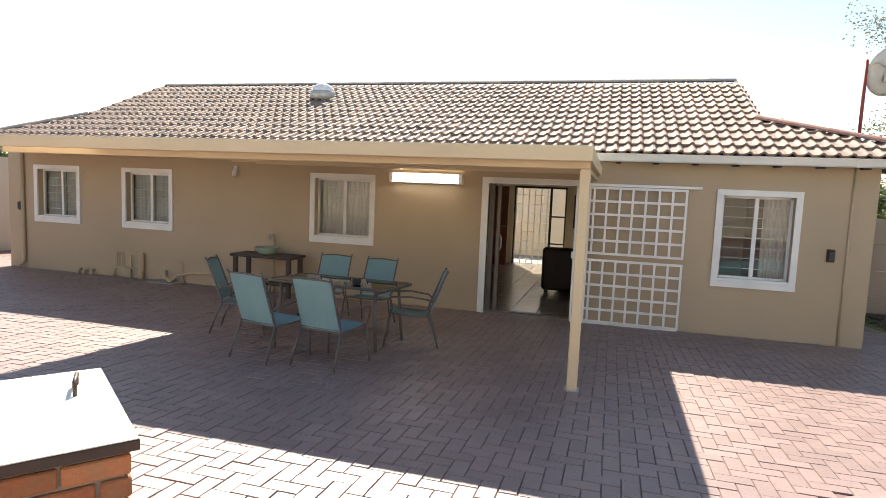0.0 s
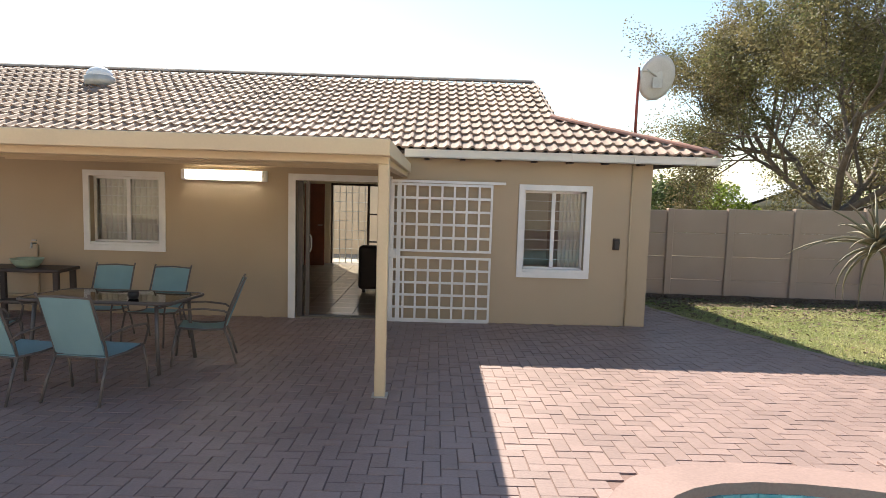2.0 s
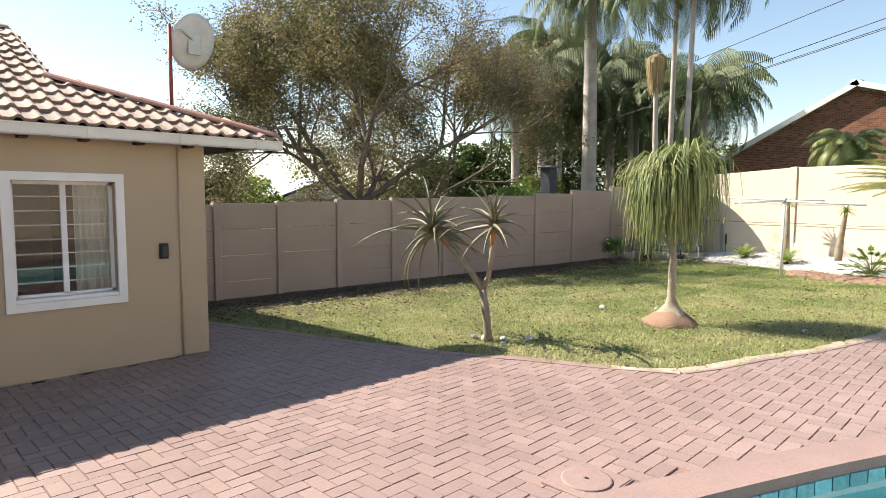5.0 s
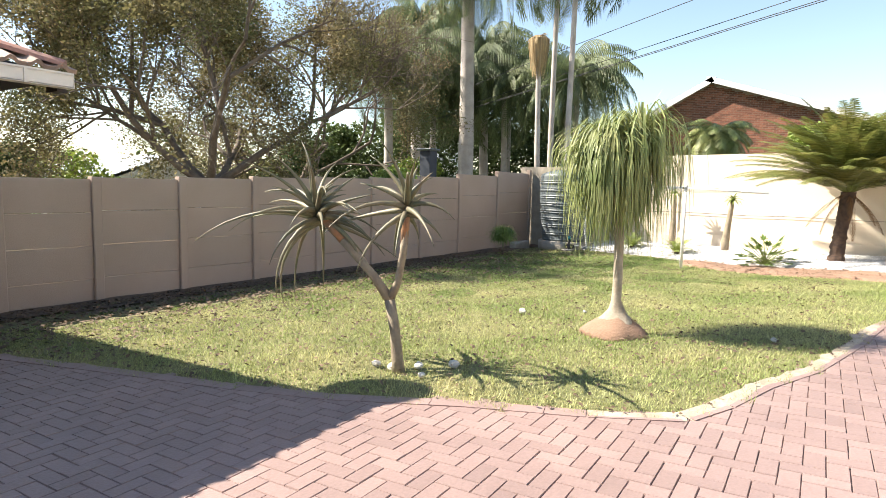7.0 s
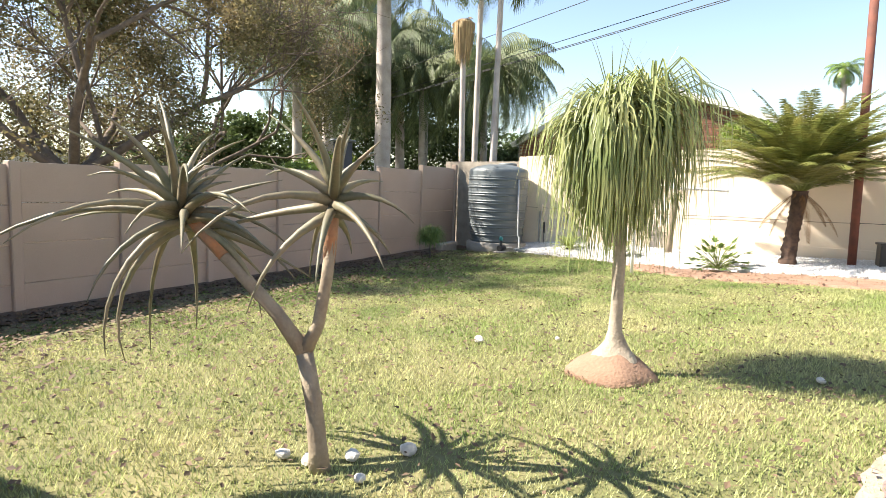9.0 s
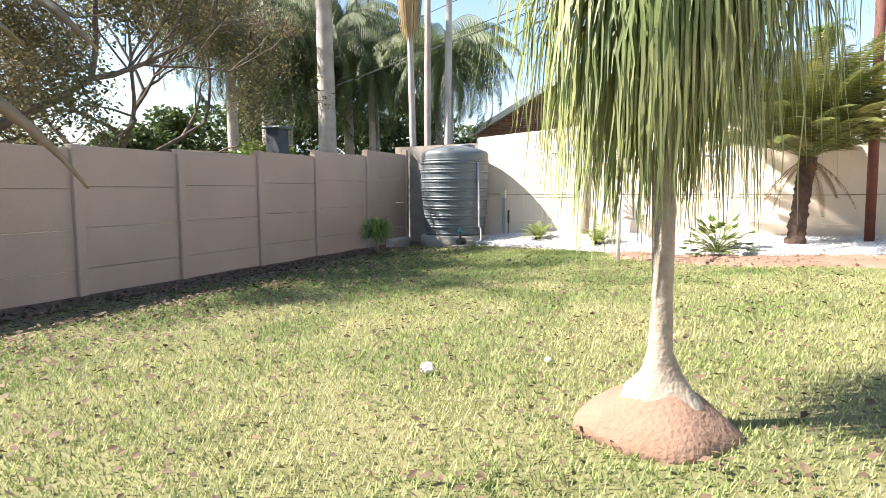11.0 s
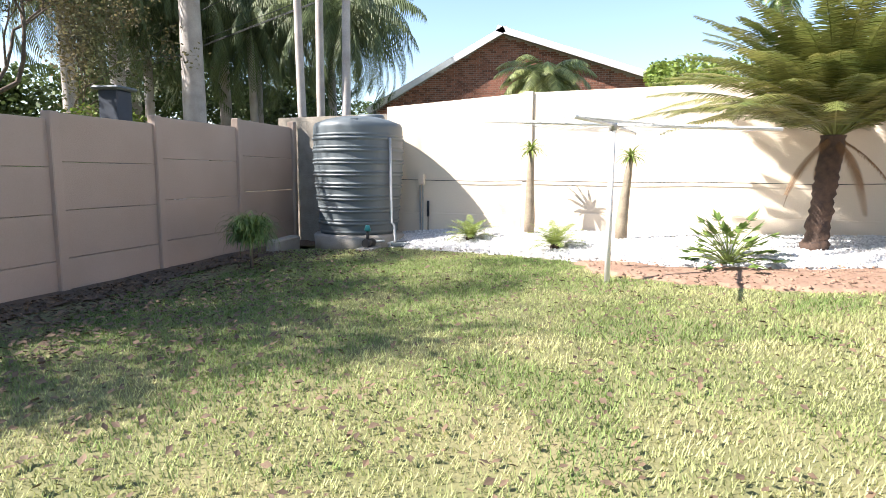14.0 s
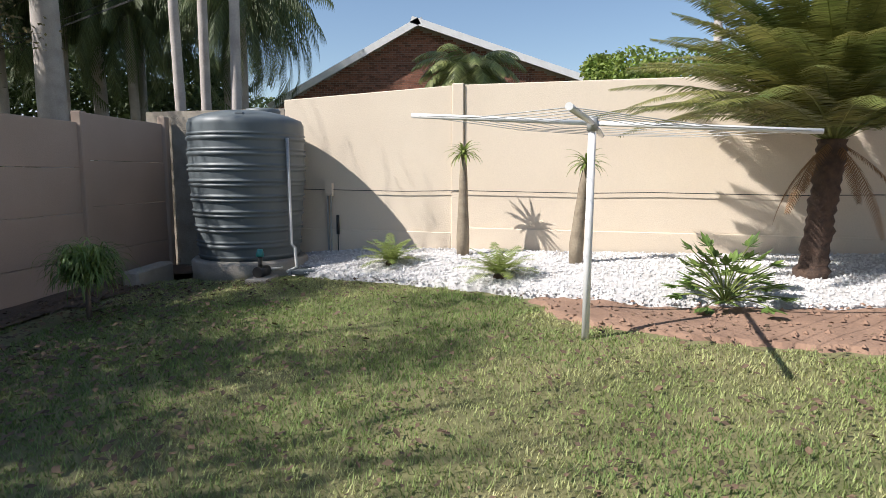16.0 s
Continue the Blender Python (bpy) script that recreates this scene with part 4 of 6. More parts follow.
plumb = thing("waste_pipes", "tan painted waste pipes and bends along the wall foot", "pipe", at=(-0.22, 0, 0))
tubepart("soil_pipe", plumb, M_PIPE, [(-7.33, YW - 0.06, -0.04), (-7.33, YW - 0.06, 0.48)], 0.05, 12)
tubepart("vent_pipe", plumb, M_PIPE, [(-7.58, YW - 0.04, -0.04), (-7.58, YW - 0.04, 0.42)], 0.02)
tubepart("cross_pipe", plumb, M_PIPE, [(-7.72, YW - 0.05, 0.2), (-7.58, YW - 0.05, 0.2), (-7.33, YW - 0.07, 0.12)], 0.018)
tubepart("short_pipe", plumb, M_PIPE, [(-7.95, YW - 0.05, -0.04), (-7.95, YW - 0.05, 0.1), (-7.9, YW - 0.05, 0.14)], 0.025)
for x in (-8.75, -8.6, -8.45):
    tubepart("pipe_bend", plumb, M_PIPE, [(x, YW - 0.01, 0.08), (x, YW - 0.09, 0.07), (x + 0.02, YW - 0.12, -0.04)], 0.03)
tubepart("stand_pipe", plumb, M_PIPE, [(-6.45, YW - 0.05, -0.02), (-6.45, YW - 0.05, 0.36), (-6.5, YW - 0.1, 0.4)], 0.016)
tubepart("waste_run", plumb, M_PIPE, [(-6.7, YW - 0.12, 0.0), (-6.5, YW - 0.1, 0.14), (-6.2, YW - 0.06, 0.2), (-4.6, YW - 0.05, 0.24)], 0.022)
tubepart("trap_bend", plumb, M_PIPE, [(-6.75, YW - 0.1, 0.2), (-6.72, YW - 0.16, 0.1), (-6.6, YW - 0.2, 0.04), (-6.5, YW - 0.16, 0.1)], 0.03)
boxpart("gully", plumb, M_CONC, (-6.95, -6.4, YW - 0.36, YW - 0.01, -0.04, 0.035), bev=0.01)
vent = thing("air_brick", "terracotta air brick vent with square holes", "vent", at=(-0.14, 0, 0))
boxpart("backing", vent, M_BLACKP, (-8.01, -7.85, YW - 0.004, YW - 0.001, 0.2, 0.46))
for i in range(5):
    boxpart("slat", vent, M_PIPE, (-8.02 + i * 0.04, -8.003 + i * 0.04, YW - 0.012, YW - 0.004, 0.19, 0.47))
for j in range(8):
    boxpart("slat", vent, M_PIPE, (-8.02, -7.843, YW - 0.014, YW - 0.0122, 0.19 + j * 0.037, 0.205 + j * 0.037))

# dish on its pole
dish = thing("satellite_dish", "grey satellite dish on a red steel pole on the roof", "satellite dish")
DPX, DPY = 3.92, 10.15
tubepart("pole", dish, M_REDPOLE, [(DPX, DPY, 2.55), (DPX, DPY, 3.93)], 0.024)
V, F = [], []
bm = bmesh.new()
nr, ns = 7, 28
rings = []
for i in range(nr):
    r = 0.36 * i / (nr - 1)
    rings.append([bm.verts.new((r * 0.93 * math.cos(2 * math.pi * k / ns), 0.3 * r * r, r * math.sin(2 * math.pi * k / ns))) for k in range(ns)] if i else [bm.verts.new((0, 0, 0))])
for k in range(ns):
    bm.faces.new((rings[0][0], rings[1][k], rings[1][(k + 1) % ns]))
for a, b in zip(rings[1:], rings[2:]):
    for k in range(ns):
        bm.faces.new((a[k], b[k], b[(k + 1) % ns], a[(k + 1) % ns])).smooth = True
refl = part("reflector", bm, M_DISH, dish)
so = refl.modifiers.new("thick", "SOLIDIFY")
so.thickness = 0.008
refl.matrix_basis = Matrix.Translation((DPX + 0.34, DPY + 0.06, 3.78)) @ Matrix.Rotation(radians(18), 4, "Z") @ Matrix.Rotation(radians(20), 4, "X")
tubepart("back_bracket", dish, M_STEEL, [(DPX, DPY, 3.86), (DPX + 0.14, DPY - 0.04, 3.88), (DPX + 0.3, DPY + 0.03, 3.8)], 0.014)
boxpart("clamp_plate", dish, M_STEEL, (DPX + 0.24, DPX + 0.4, DPY + 0.02, DPY + 0.05, 3.62, 3.88), bev=0.005)
tubepart("feed_arm", dish, M_STEEL, [(DPX + 0.34, DPY + 0.06, 3.45), (DPX + 0.3, DPY + 0.45, 3.5)], 0.012)

# brick braai box with a steel lid
braai = thing("brick_grill_box", "low face-brick box with a hinged painted steel lid", "brick grill")
BM = Matrix.Translation((-1.02, 1.86, 0)) @ Matrix.Rotation(radians(143), 4, "Z")
bx0, bx1, by0, by1 = 0.0, 0.92, 0.0, 1.5
TOPZ = 0.9
bm = bmesh.new()
box(bm, bx0 + 0.02, bx1 - 0.02, by0 + 0.02, by1 - 0.02, 0.2, TOPZ - 0.045)
core = part("mortar_core", bm, M_MORTAR, braai)
bm = bmesh.new()
box(bm, 0, 0.215, 0, 0.1, 0, 0.073)
bevel(bm, 0.006, 1)
b0 = part("brick", bm, M_BRICK, braai)
b0.matrix_basis = Matrix.Translation((bx0 + 0.004, by0 + 0.01, 0.21))
BR = random.Random(9)
for row in range(8):
    z = TOPZ - 0.05 - (row + 1) * 0.085
    for k in range(8):
        off = 0.1125 * (row % 2)
        places = [Matrix.Translation((bx0 + 0.0 + BR.uniform(-0.002, 0.004), by0 + k * 0.225 + off + 0.215, z)) @ Matrix.Rotation(radians(-90), 4, "Z")]
        if k < 4:
            places.append(Matrix.Translation((bx0 + k * 0.225 + 0.1125 - off, by0 - 0.002, z)))
        for q in places:
            o = b0.copy()
            scene.collection.objects.link(o)
            o.matrix_basis = q
bm = bmesh.new()
box(bm, bx0 - 0.025, bx1 + 0.02, by0 - 0.025, by1 + 0.03, TOPZ - 0.042, TOPZ - 0.002)
bevel(bm, 0.003, 1)
part("lid_frame", bm, M_DARKSTEEL, braai)
bm = bmesh.new()
box(bm, bx0 - 0.022, bx1 + 0.017, by0 - 0.022, by1 + 0.027, TOPZ - 0.001, TOPZ + 0.003)
part("lid", bm, M_LID, braai)
tubepart("lid_handle", braai, M_DARKSTEEL, [(bx0 + 0.72, by0 + 0.10, TOPZ), (bx0 + 0.70, by0 + 0.10, TOPZ + 0.06), (bx0 + 0.58, by0 + 0.12, TOPZ + 0.06), (bx0 + 0.56, by0 + 0.12, TOPZ)], 0.009)
braai.matrix_basis = BM

# ---- inside the house ----
sofa = thing("sofa", "dark brown upholstered sofa with a rounded arm", "sofa")
bm = bmesh.new()
box(bm, -0.62, 1.1, 11.25, 11.5, 0.06, 0.86)
bevel(bm, 0.07, 3)
part("armrest", bm, M_SOFA, sofa)
bm = bmesh.new()
box(bm, -0.4, 1.1, 11.5, 13.2, 0.06, 0.45)
bevel(bm, 0.05, 2)
part("seat", bm, M_SOFA, sofa)
bm = bmesh.new()
box(bm, 0.0, 1.1, 11.48, 13.2, 0.3, 0.98)
bevel(bm, 0.1, 3)
part("backrest", bm, M_SOFA, sofa)
for x in (-0.55, 0.95):
    boxpart("foot", sofa, M_DARKWOOD, (x, x + 0.06, 11.3, 11.36, 0.004, 0.07))
pic = thing("painting", "framed dark red painting on the back wall", "painting")
boxpart("picture_frame", pic, M_DARKWOOD, (-0.36, 0.42, YB - 0.03, YB - 0.001, 1.0, 1.85), bev=0.008)
boxpart("canvas", pic, M_PAINTING, (-0.27, 0.33, YB - 0.036, YB - 0.031, 1.09, 1.76))
rd = thing("inner_door", "red-brown wooden door standing open in the living room", "door")
boxpart("leaf", rd, M_REDDOOR, (-2.44, -1.95, 15.05, 15.1, 0.01, 2.0), bev=0.004)
tubepart("handle", rd, M_STEEL, [(-2.0, 15.05, 1.0), (-2.0, 15.0, 1.0), (-2.1, 15.0, 1.0)], 0.01)
bdoor = thing("back_door", "dark-framed glazed back door with a steel security grid", "door")
bm = bmesh.new()
for a in ((-1.9, -1.86, 0, 2.03), (-0.98, -0.92, 0, 2.03), (-0.59, -0.55, 0, 2.03), (-1.9, -0.55, 1.98, 2.03), (-0.92, -0.59, 1.25, 1.29), (-0.92, -0.59, 0.55, 0.59)):
    box(bm, a[0], a[1], YB + 0.06, YB + 0.12, a[2], a[3])
part("door_frame", bm, M_DARKWOOD, bdoor)
for i in range(6):
    boxpart("grid_bar", bdoor, M_WHITE, (-1.86 + i * 0.16, -1.845 + i * 0.16, YB + 0.15, YB + 0.165, 0.01, 1.98))
for j in range(8):
    boxpart("grid_bar", bdoor, M_WHITE, (-1.86, -0.98, YB + 0.166, YB + 0.178, 0.12 + j * 0.24, 0.135 + j * 0.24))
shed = thing("rear_outbuilding", "low tiled outbuilding roof behind the house", "house")
bm = bmesh.new()
box(bm, -6, 0.2, 20.6, 23.5, -0.4, 2.3)
part("wall", bm, M_WWALL, shed)
V = [(-6.3, 20.2, 2.25), (-0.2, 20.2, 2.25), (-1.4, 23, 3.6), (-6.3, 23, 3.6)]
o = part("roof", (V, [(0, 1, 2, 3)]), M_TILE_J, shed)
so = o.modifiers.new("thick", "SOLIDIFY")
so.thickness = 0.06
rear = poly_sheet("rear_paving", [(-9, 15.85), (4, 15.85), (4, 19.5), (-9, 19.5)], M_CONC, 0.31, 0.6, 0)
tagged(rear, "pale concrete yard behind the house", "paving", kind="structure")

# ---- water tank corner ----
TX, TY, TR = 19.42, 10.38, 0.81
tank = thing("water_tank", "grey-green ribbed plastic water tank on a concrete plinth", "water tank", at=(0, 0, 0.15))
prof = [(TR - 0.10, 0.03)]
z = 0.06
while z < 1.84:
    t = (z - 0.06) / 1.8
    r = TR - 0.10 * max(0.0, 1 - t * 1.6)
    ph = (z / 0.205) % 1.0
    prof.append((r + (0.022 if ph < 0.16 or 0.3 < ph < 0.42 else 0.0), z))
    z += 0.0145
prof += [(TR, 1.86), (TR - 0.03, 1.92), (TR - 0.2, 1.985), (0.42, 2.03), (0.36, 2.04)]
bm = bmesh.new()
lathe(bm, TX, TY, [(r, z * 1.04) for r, z in prof], 56)
part("body", bm, M_TANK, tank)
bm = bmesh.new()
lathe(bm, TX + 0.15, TY - 0.2, [(0.25, 2.05), (0.25, 2.15), (0.23, 2.18), (0.05, 2.19)], 28)
part("lid", bm, M_TANK, tank)
boxpart("lifting_lug", tank, M_TANK, (TX - 0.68, TX - 0.56, TY - 0.2, TY - 0.08, 1.97, 2.06), bev=0.01)
plinth = thing("tank_plinth", "round concrete plinth under the water tank", "plinth")
bm = bmesh.new()
lathe(bm, TX, TY, [(TR + 0.0, -0.2), (TR + 0.02, 0.14), (TR - 0.02, 0.18)], 40)
part("slab", bm, M_CONC, plinth)
boxpart("low_kerb", plinth, M_CONC, (18.3, 19.3, 11.5, 11.72, -0.2, 0.1), bev=0.03)
tp = thing("tank_pipe", "grey overflow pipe down the side of the tank", "pipe")
tubepart("pipe", tp, M_STEEL, [(TX - 0.45, TY - 0.72, 1.88), (TX - 0.45, TY - 0.74, 0.4), (TX - 0.5, TY - 0.8, 0.36), (TX - 0.5, TY - 0.82, 0.08), (TX - 0.7, TY - 0.75, 0.05)], 0.025)
pump = thing("water_pump", "small black water pump with a teal cap", "pump")
tubepart("pump_body", pump, M_BLACKP, [(18.5, 9.98, 0.07), (18.72, 9.92, 0.07)], 0.075, 14)
tubepart("riser", pump, M_BLACKP, [(18.55, 9.95, 0.1), (18.55, 9.95, 0.28)], 0.03)
tubepart("cap", pump, M_TEALP, [(18.55, 9.95, 0.28), (18.55, 9.95, 0.31), (18.55, 9.95, 0.38)], [0.05, 0.055, 0.035], 14)
tubepart("outlet", pump, M_STEEL, [(18.7, 9.9, 0.08), (18.85, 9.75, 0.08), (19.0, 9.8, 0.1)], 0.02)
boxpart("pump_base", pump, M_CONC, (18.35, 18.85, 9.8, 10.1, -0.08, 0.0), bev=0.01)
dc = thing("manhole_cover", "dark square manhole cover in the gravel", "manhole cover")
boxpart("plate", dc, M_TANK, (18.75, 19.15, 9.25, 9.6, 0.0, 0.06), bev=0.008)
ebox = thing("meter_box", "grey electrical box and conduits on the wall", "electrical box")
sE = wall_s(9.3)
for nm, a in (("box", (sE - 0.06, sE + 0.06, 0.0, 0.08, 1.05, 1.25)), ("conduit", (sE + 0.0, sE + 0.02, 0.0, 0.03, 0.1, 1.05)), ("conduit", (sE - 0.05, sE - 0.03, 0.0, 0.03, 0.1, 1.05))):
    bm = bmesh.new()
    box(bm, a[0], a[1], -a[3] - 0.035, -a[2] - 0.031, a[4], a[5])
    part(nm, bm, M_WWALL if nm == "box" else M_STEEL, ebox).matrix_basis = WM
tubepart("isolator", ebox, M_BLACKP, [on_wall(sE + 0.13, 0.06, 0.45), on_wall(sE + 0.13, 0.06, 0.75)], 0.025)
tubepart("cable", ebox, M_CABLE, [on_wall(sE + 0.13, 0.06, 0.05), on_wall(sE + 0.13, 0.06, 0.45)], 0.008)
wire = thing("wall_wire", "thin black wire strung along the wall", "wire")
tubepart("strand", wire, M_CABLE, [on_wall(2.8 + k * 0.9, 0.045, 1.15 - 0.01 * (k % 3)) for k in range(17)], 0.006, 5)

# ---- washing line ----
wl = thing("washing_line", "white steel rotary washing line on a central pole", "washing line")
PX, PY, PZ = 15.25, 6.28, 1.77
tubepart("pole", wl, M_WHITE, [(PX, PY, 0.05), (PX, PY, PZ + 0.04)], 0.03, 12)
tubepart("hub", wl, M_STEEL, [(PX, PY, PZ - 0.06), (PX, PY, PZ + 0.05)], 0.042, 12)
ARMS = [(-101, 1.55, -0.08), (79, 1.4, 0.08), (164, 1.7, -0.06), (-16, 1.5, 0.0)]
ends = []
for deg, ln, up in ARMS:
    e = Vector((PX + ln * math.cos(radians(deg)), PY + ln * math.sin(radians(deg)), PZ + up))
    ends.append(e)
    tubepart("arm", wl, M_WHITE, [(PX, PY, PZ), e], 0.02, 10)
hub = Vector((PX, PY, PZ + 0.02))
for a, b in ((0, 2), (2, 1), (1, 3), (3, 0)):
    for q in (0.4, 0.55, 0.7, 0.83, 0.96):
        p0, p1 = hub.lerp(ends[a], q), hub.lerp(ends[b], q)
        mid = (p0 + p1) / 2 - Vector((0, 0, 0.03))
        tubepart("line", wl, M_STEEL, [p0, mid, p1], 0.003, 4)


# ---- garden plants ----
def aloe_tree():
    rng = random.Random(12)
    a = thing("aloe_tree", "forked tree aloe with long curved grey-green leaves and peeling orange bark", "aloe tree")
    g = gz(6.25, 6.82)
    fork = Vector((6.25, 6.93, 0.70))
    tubepart("trunk", a, M_ALOEBARK, [(6.25, 6.82, g - 0.05), (6.24, 6.83, g + 0.1), (6.25, 6.87, 0.45), fork], [0.062, 0.05, 0.045, 0.045], 12)
    left, right = Vector((6.09, 7.62, 1.42)), Vector((6.25, 6.76, 1.52))
    tubepart("limb", a, M_ALOEBARK, [fork, (6.21, 7.08, 0.9), (6.15, 7.32, 1.14), (6.12, 7.5, 1.3)], [0.045, 0.036, 0.033, 0.034], 10)
    tubepart("limb", a, M_ALOEBARK, [fork, (6.27, 6.86, 0.85), (6.27, 6.81, 1.1), (6.26, 6.78, 1.3)], [0.04, 0.032, 0.03, 0.03], 10)
    tubepart("peeling_bark", a, M_ORANGE, [(6.14, 7.36, 1.18), (6.12, 7.5, 1.31), left], [0.034, 0.038, 0.034], 9, "orange peeling bark")
    tubepart("peeling_bark", a, M_ORANGE, [(6.27, 6.8, 1.18), (6.26, 6.785, 1.3), right], [0.031, 0.036, 0.033], 9, "orange peeling bark")
    for c, nleaf, ax in ((left, 40, Vector((-0.1, 0.55, 1))), (right, 22, Vector((0, -0.1, 1)))):
        bm = bmesh.new()
        for k in range(nleaf):
            t = k / nleaf
            hd = k * 2.4 + rng.uniform(-0.3, 0.3)
            base = c + ax.normalized() * (0.16 * t - 0.10)
            rise = -0.45 + 1.75 * t + rng.uniform(-0.4, 0.4)
            ln = rng.uniform(0.65, 1.12) * (1.0 if t < 0.6 else 0.62)
            if ax.y < 0:
                ln *= 0.85
            if math.sin(hd) < 0.2 and math.cos(hd) > -0.1:
                ln *= 0.5 if ax.y < 0 else 0.75
            if ax.y > 0 and math.sin(hd) > 0.2:
                ln *= 1.15
            pts = arc(base, hd, rise, ln, rng.uniform(0.35, 1.8) * (1 - 0.4 * t), 7)
            tube(bm, pts, [0.03, 0.026, 0.021, 0.0165, 0.0125, 0.009, 0.0055, 0.002], 6)
        part("leaf_crown", bm, M_ALOELEAF, a)
    return a


aloe_tree()


def ponytail():
    rng = random.Random(5)
    p = thing("ponytail_palm", "ponytail palm with a swollen base and weeping strap leaves", "ponytail palm")
    x, y = 8.55, 5.67
    g = gz(x, y)
    bm = bmesh.new()
    lathe(bm, x, y, [(0.23, g - 0.08), (0.23, g + 0.06), (0.19, g + 0.14), (0.13, g + 0.2), (0.09, g + 0.26), (0.06, g + 0.36), (0.046, g + 0.6), (0.042, g + 0.9), (0.042, g + 1.2), (0.05, g + 1.4)], 24)
    for v in bm.verts:
        v.co.x += 0.03 * noise.noise(v.co * 6)
        v.co.y += 0.03 * noise.noise(v.co * 6 + Vector((5, 0, 0)))
    part("trunk", bm, M_PONYBARK, p)
    bm = bmesh.new()
    lathe(bm, x, y, [(0.35, g - 0.04), (0.34, g + 0.02), (0.28, g + 0.08), (0.2, g + 0.14), (0.12, g + 0.19)], 28)
    for v in bm.verts:
        v.co.x += 0.05 * noise.noise(v.co * 4)
        v.co.y += 0.05 * noise.noise(v.co * 4 + Vector((5, 0, 0)))
        v.co.z += 0.02 * noise.noise(v.co * 9)
    part("soil_mound", bm, M_SOIL, p, "mound of red soil round the swollen base")
    heads = []
    for k in range(5):
        a = k * 2.1 + 0.4
        top = Vector((x + 0.16 * math.cos(a), y + 0.16 * math.sin(a), g + 1.62 + 0.13 * (k % 3)))
        heads.append(top)
        tubepart("limb", p, M_PONYBARK, [(x, y, g + 1.3), (x + 0.1 * math.cos(a), y + 0.1 * math.sin(a), g + 1.48), top], [0.05, 0.035, 0.03], 8)
    V, F = [], []
    for h in heads:
        for k in range(310):
            hd = rng.uniform(0, 2 * math.pi)
            out = Vector((math.cos(hd), math.sin(hd), 0))
            r, up, fall = rng.uniform(0.08, 0.44), rng.uniform(0.05, 0.42), rng.uniform(0.35, 1.05)
            if k % 5 == 0:
                r, up, fall = rng.uniform(0.4, 0.62), rng.uniform(0.1, 0.4), rng.uniform(0.2, 0.65)
            b0_ = h + Vector((0, 0, rng.uniform(0, 0.12)))
            pts = [b0_, b0_ + out * r * 0.35 + Vector((0, 0, up * 0.8)), b0_ + out * r * 0.7 + Vector((0, 0, up)), b0_ + out * r * 0.95 + Vector((0, 0, up * 0.75))]
            for q in range(1, 6):
                pts.append(b0_ + out * (r + 0.10 * (q / 5) ** 0.5) + Vector((rng.uniform(-0.012, 0.012), rng.uniform(-0.012, 0.012), up * 0.75 - fall * (q / 5))))
            side = Vector((-math.sin(hd), math.cos(hd), 0))
            w = rng.uniform(0.005, 0.009)
            ribbon(V, F, pts, [w, w, w, w, w * 0.95, w * 0.85, w * 0.7, w * 0.45, 0.001], side, 0.5)
        for k in range(6):
            hd = rng.uniform(0, 6.28)
            pts = arc(h + Vector((0, 0, 0.1)), hd, rng.uniform(1.2, 1.5), rng.uniform(0.45, 0.75), 0.5, 5)
            ribbon(V, F, pts, [0.008, 0.008, 0.007, 0.005, 0.003, 0.001], Vector((-math.sin(hd), math.cos(hd), 0)), 0.5)
    part("leaf_crown", (V, F), M_PONYLEAF, p)
    return p


ponytail()


def big_cycad():
    rng = random.Random(8)
    x, y = 16.95, 3.6
    g = bed_h(x, y)
    c = thing("tree_cycad", "large cycad with a rough dark trunk and arching feathery fronds", "cycad")
    bm = bmesh.new()
    prof = []
    for k in range(30):
        t = k / 29
        prof.append((0.125 - 0.01 * t + 0.016 * (k % 2) + (0.035 if t < 0.12 else 0), g - 0.05 + 1.5 * t))
    lathe(bm, x, y, prof, 22)
    for v in bm.verts:
        v.co.x += 0.035 * noise.noise(v.co * 9)
        v.co.y += 0.035 * noise.noise(v.co * 9 + Vector((7, 0, 0))) - 0.09 * (v.co.z - g)
    part("trunk", bm, M_CYCADBARK, c)
    V, F = [], []
    top = Vector((x, y - 0.13, g + 1.45))
    for k in range(135):
        t = k / 135
        hd = k * 2.399
        frond(V, F, top + Vector((0.08 * math.cos(hd), 0.08 * math.sin(hd), 0)), hd, 0.42 + 1.08 * t + rng.uniform(-0.12, 0.12), rng.uniform(1.95, 2.5) * (1 - 0.1 * t), 0.85 + 0.2 * t + rng.uniform(-0.15, 0.2), 90, 0.25, 0.0085, 0.22, rng, 0.014)
    part("fronds", (V, F), M_CYCAD, c)
    V, F = [], []
    for k in range(6):
        hd = k * 1.05 + rng.uniform(-0.3, 0.3)
        frond(V, F, top, hd, rng.uniform(-0.9, -0.3), rng.uniform(0.8, 1.25), 0.7, 38, 0.12, 0.007, 0.5, rng, 0.008)
    part("dry_fronds", (V, F), M_CYCADDRY, c, "dry brown hanging fronds")
    return c


big_cycad()


def young_cycad(x, y, seed, size):
    rng = random.Random(seed)
    c = thing("young_cycad", "small bright green cycad growing in white gravel", "cycad", "young cycads in the gravel")
    g = bed_h(x, y)
    bm = bmesh.new()
    lathe(bm, x, y, [(0.05, g - 0.03), (0.07, g + 0.05), (0.04, g + 0.1)], 12)
    part("stem", bm, M_CYCADBARK, c)
    V, F = [], []
    for k in range(22):
        frond(V, F, (x, y, g + 0.07), k * 2.4, 0.3 + 0.95 * k / 22, size * rng.uniform(0.8, 1.1), 0.9, 20, 0.11, 0.007, 0.1, rng, 0.006)
    part("fronds", (V, F), M_YOUNGPALM, c)


young_cycad(18.72, 8.21, 1, 0.5)
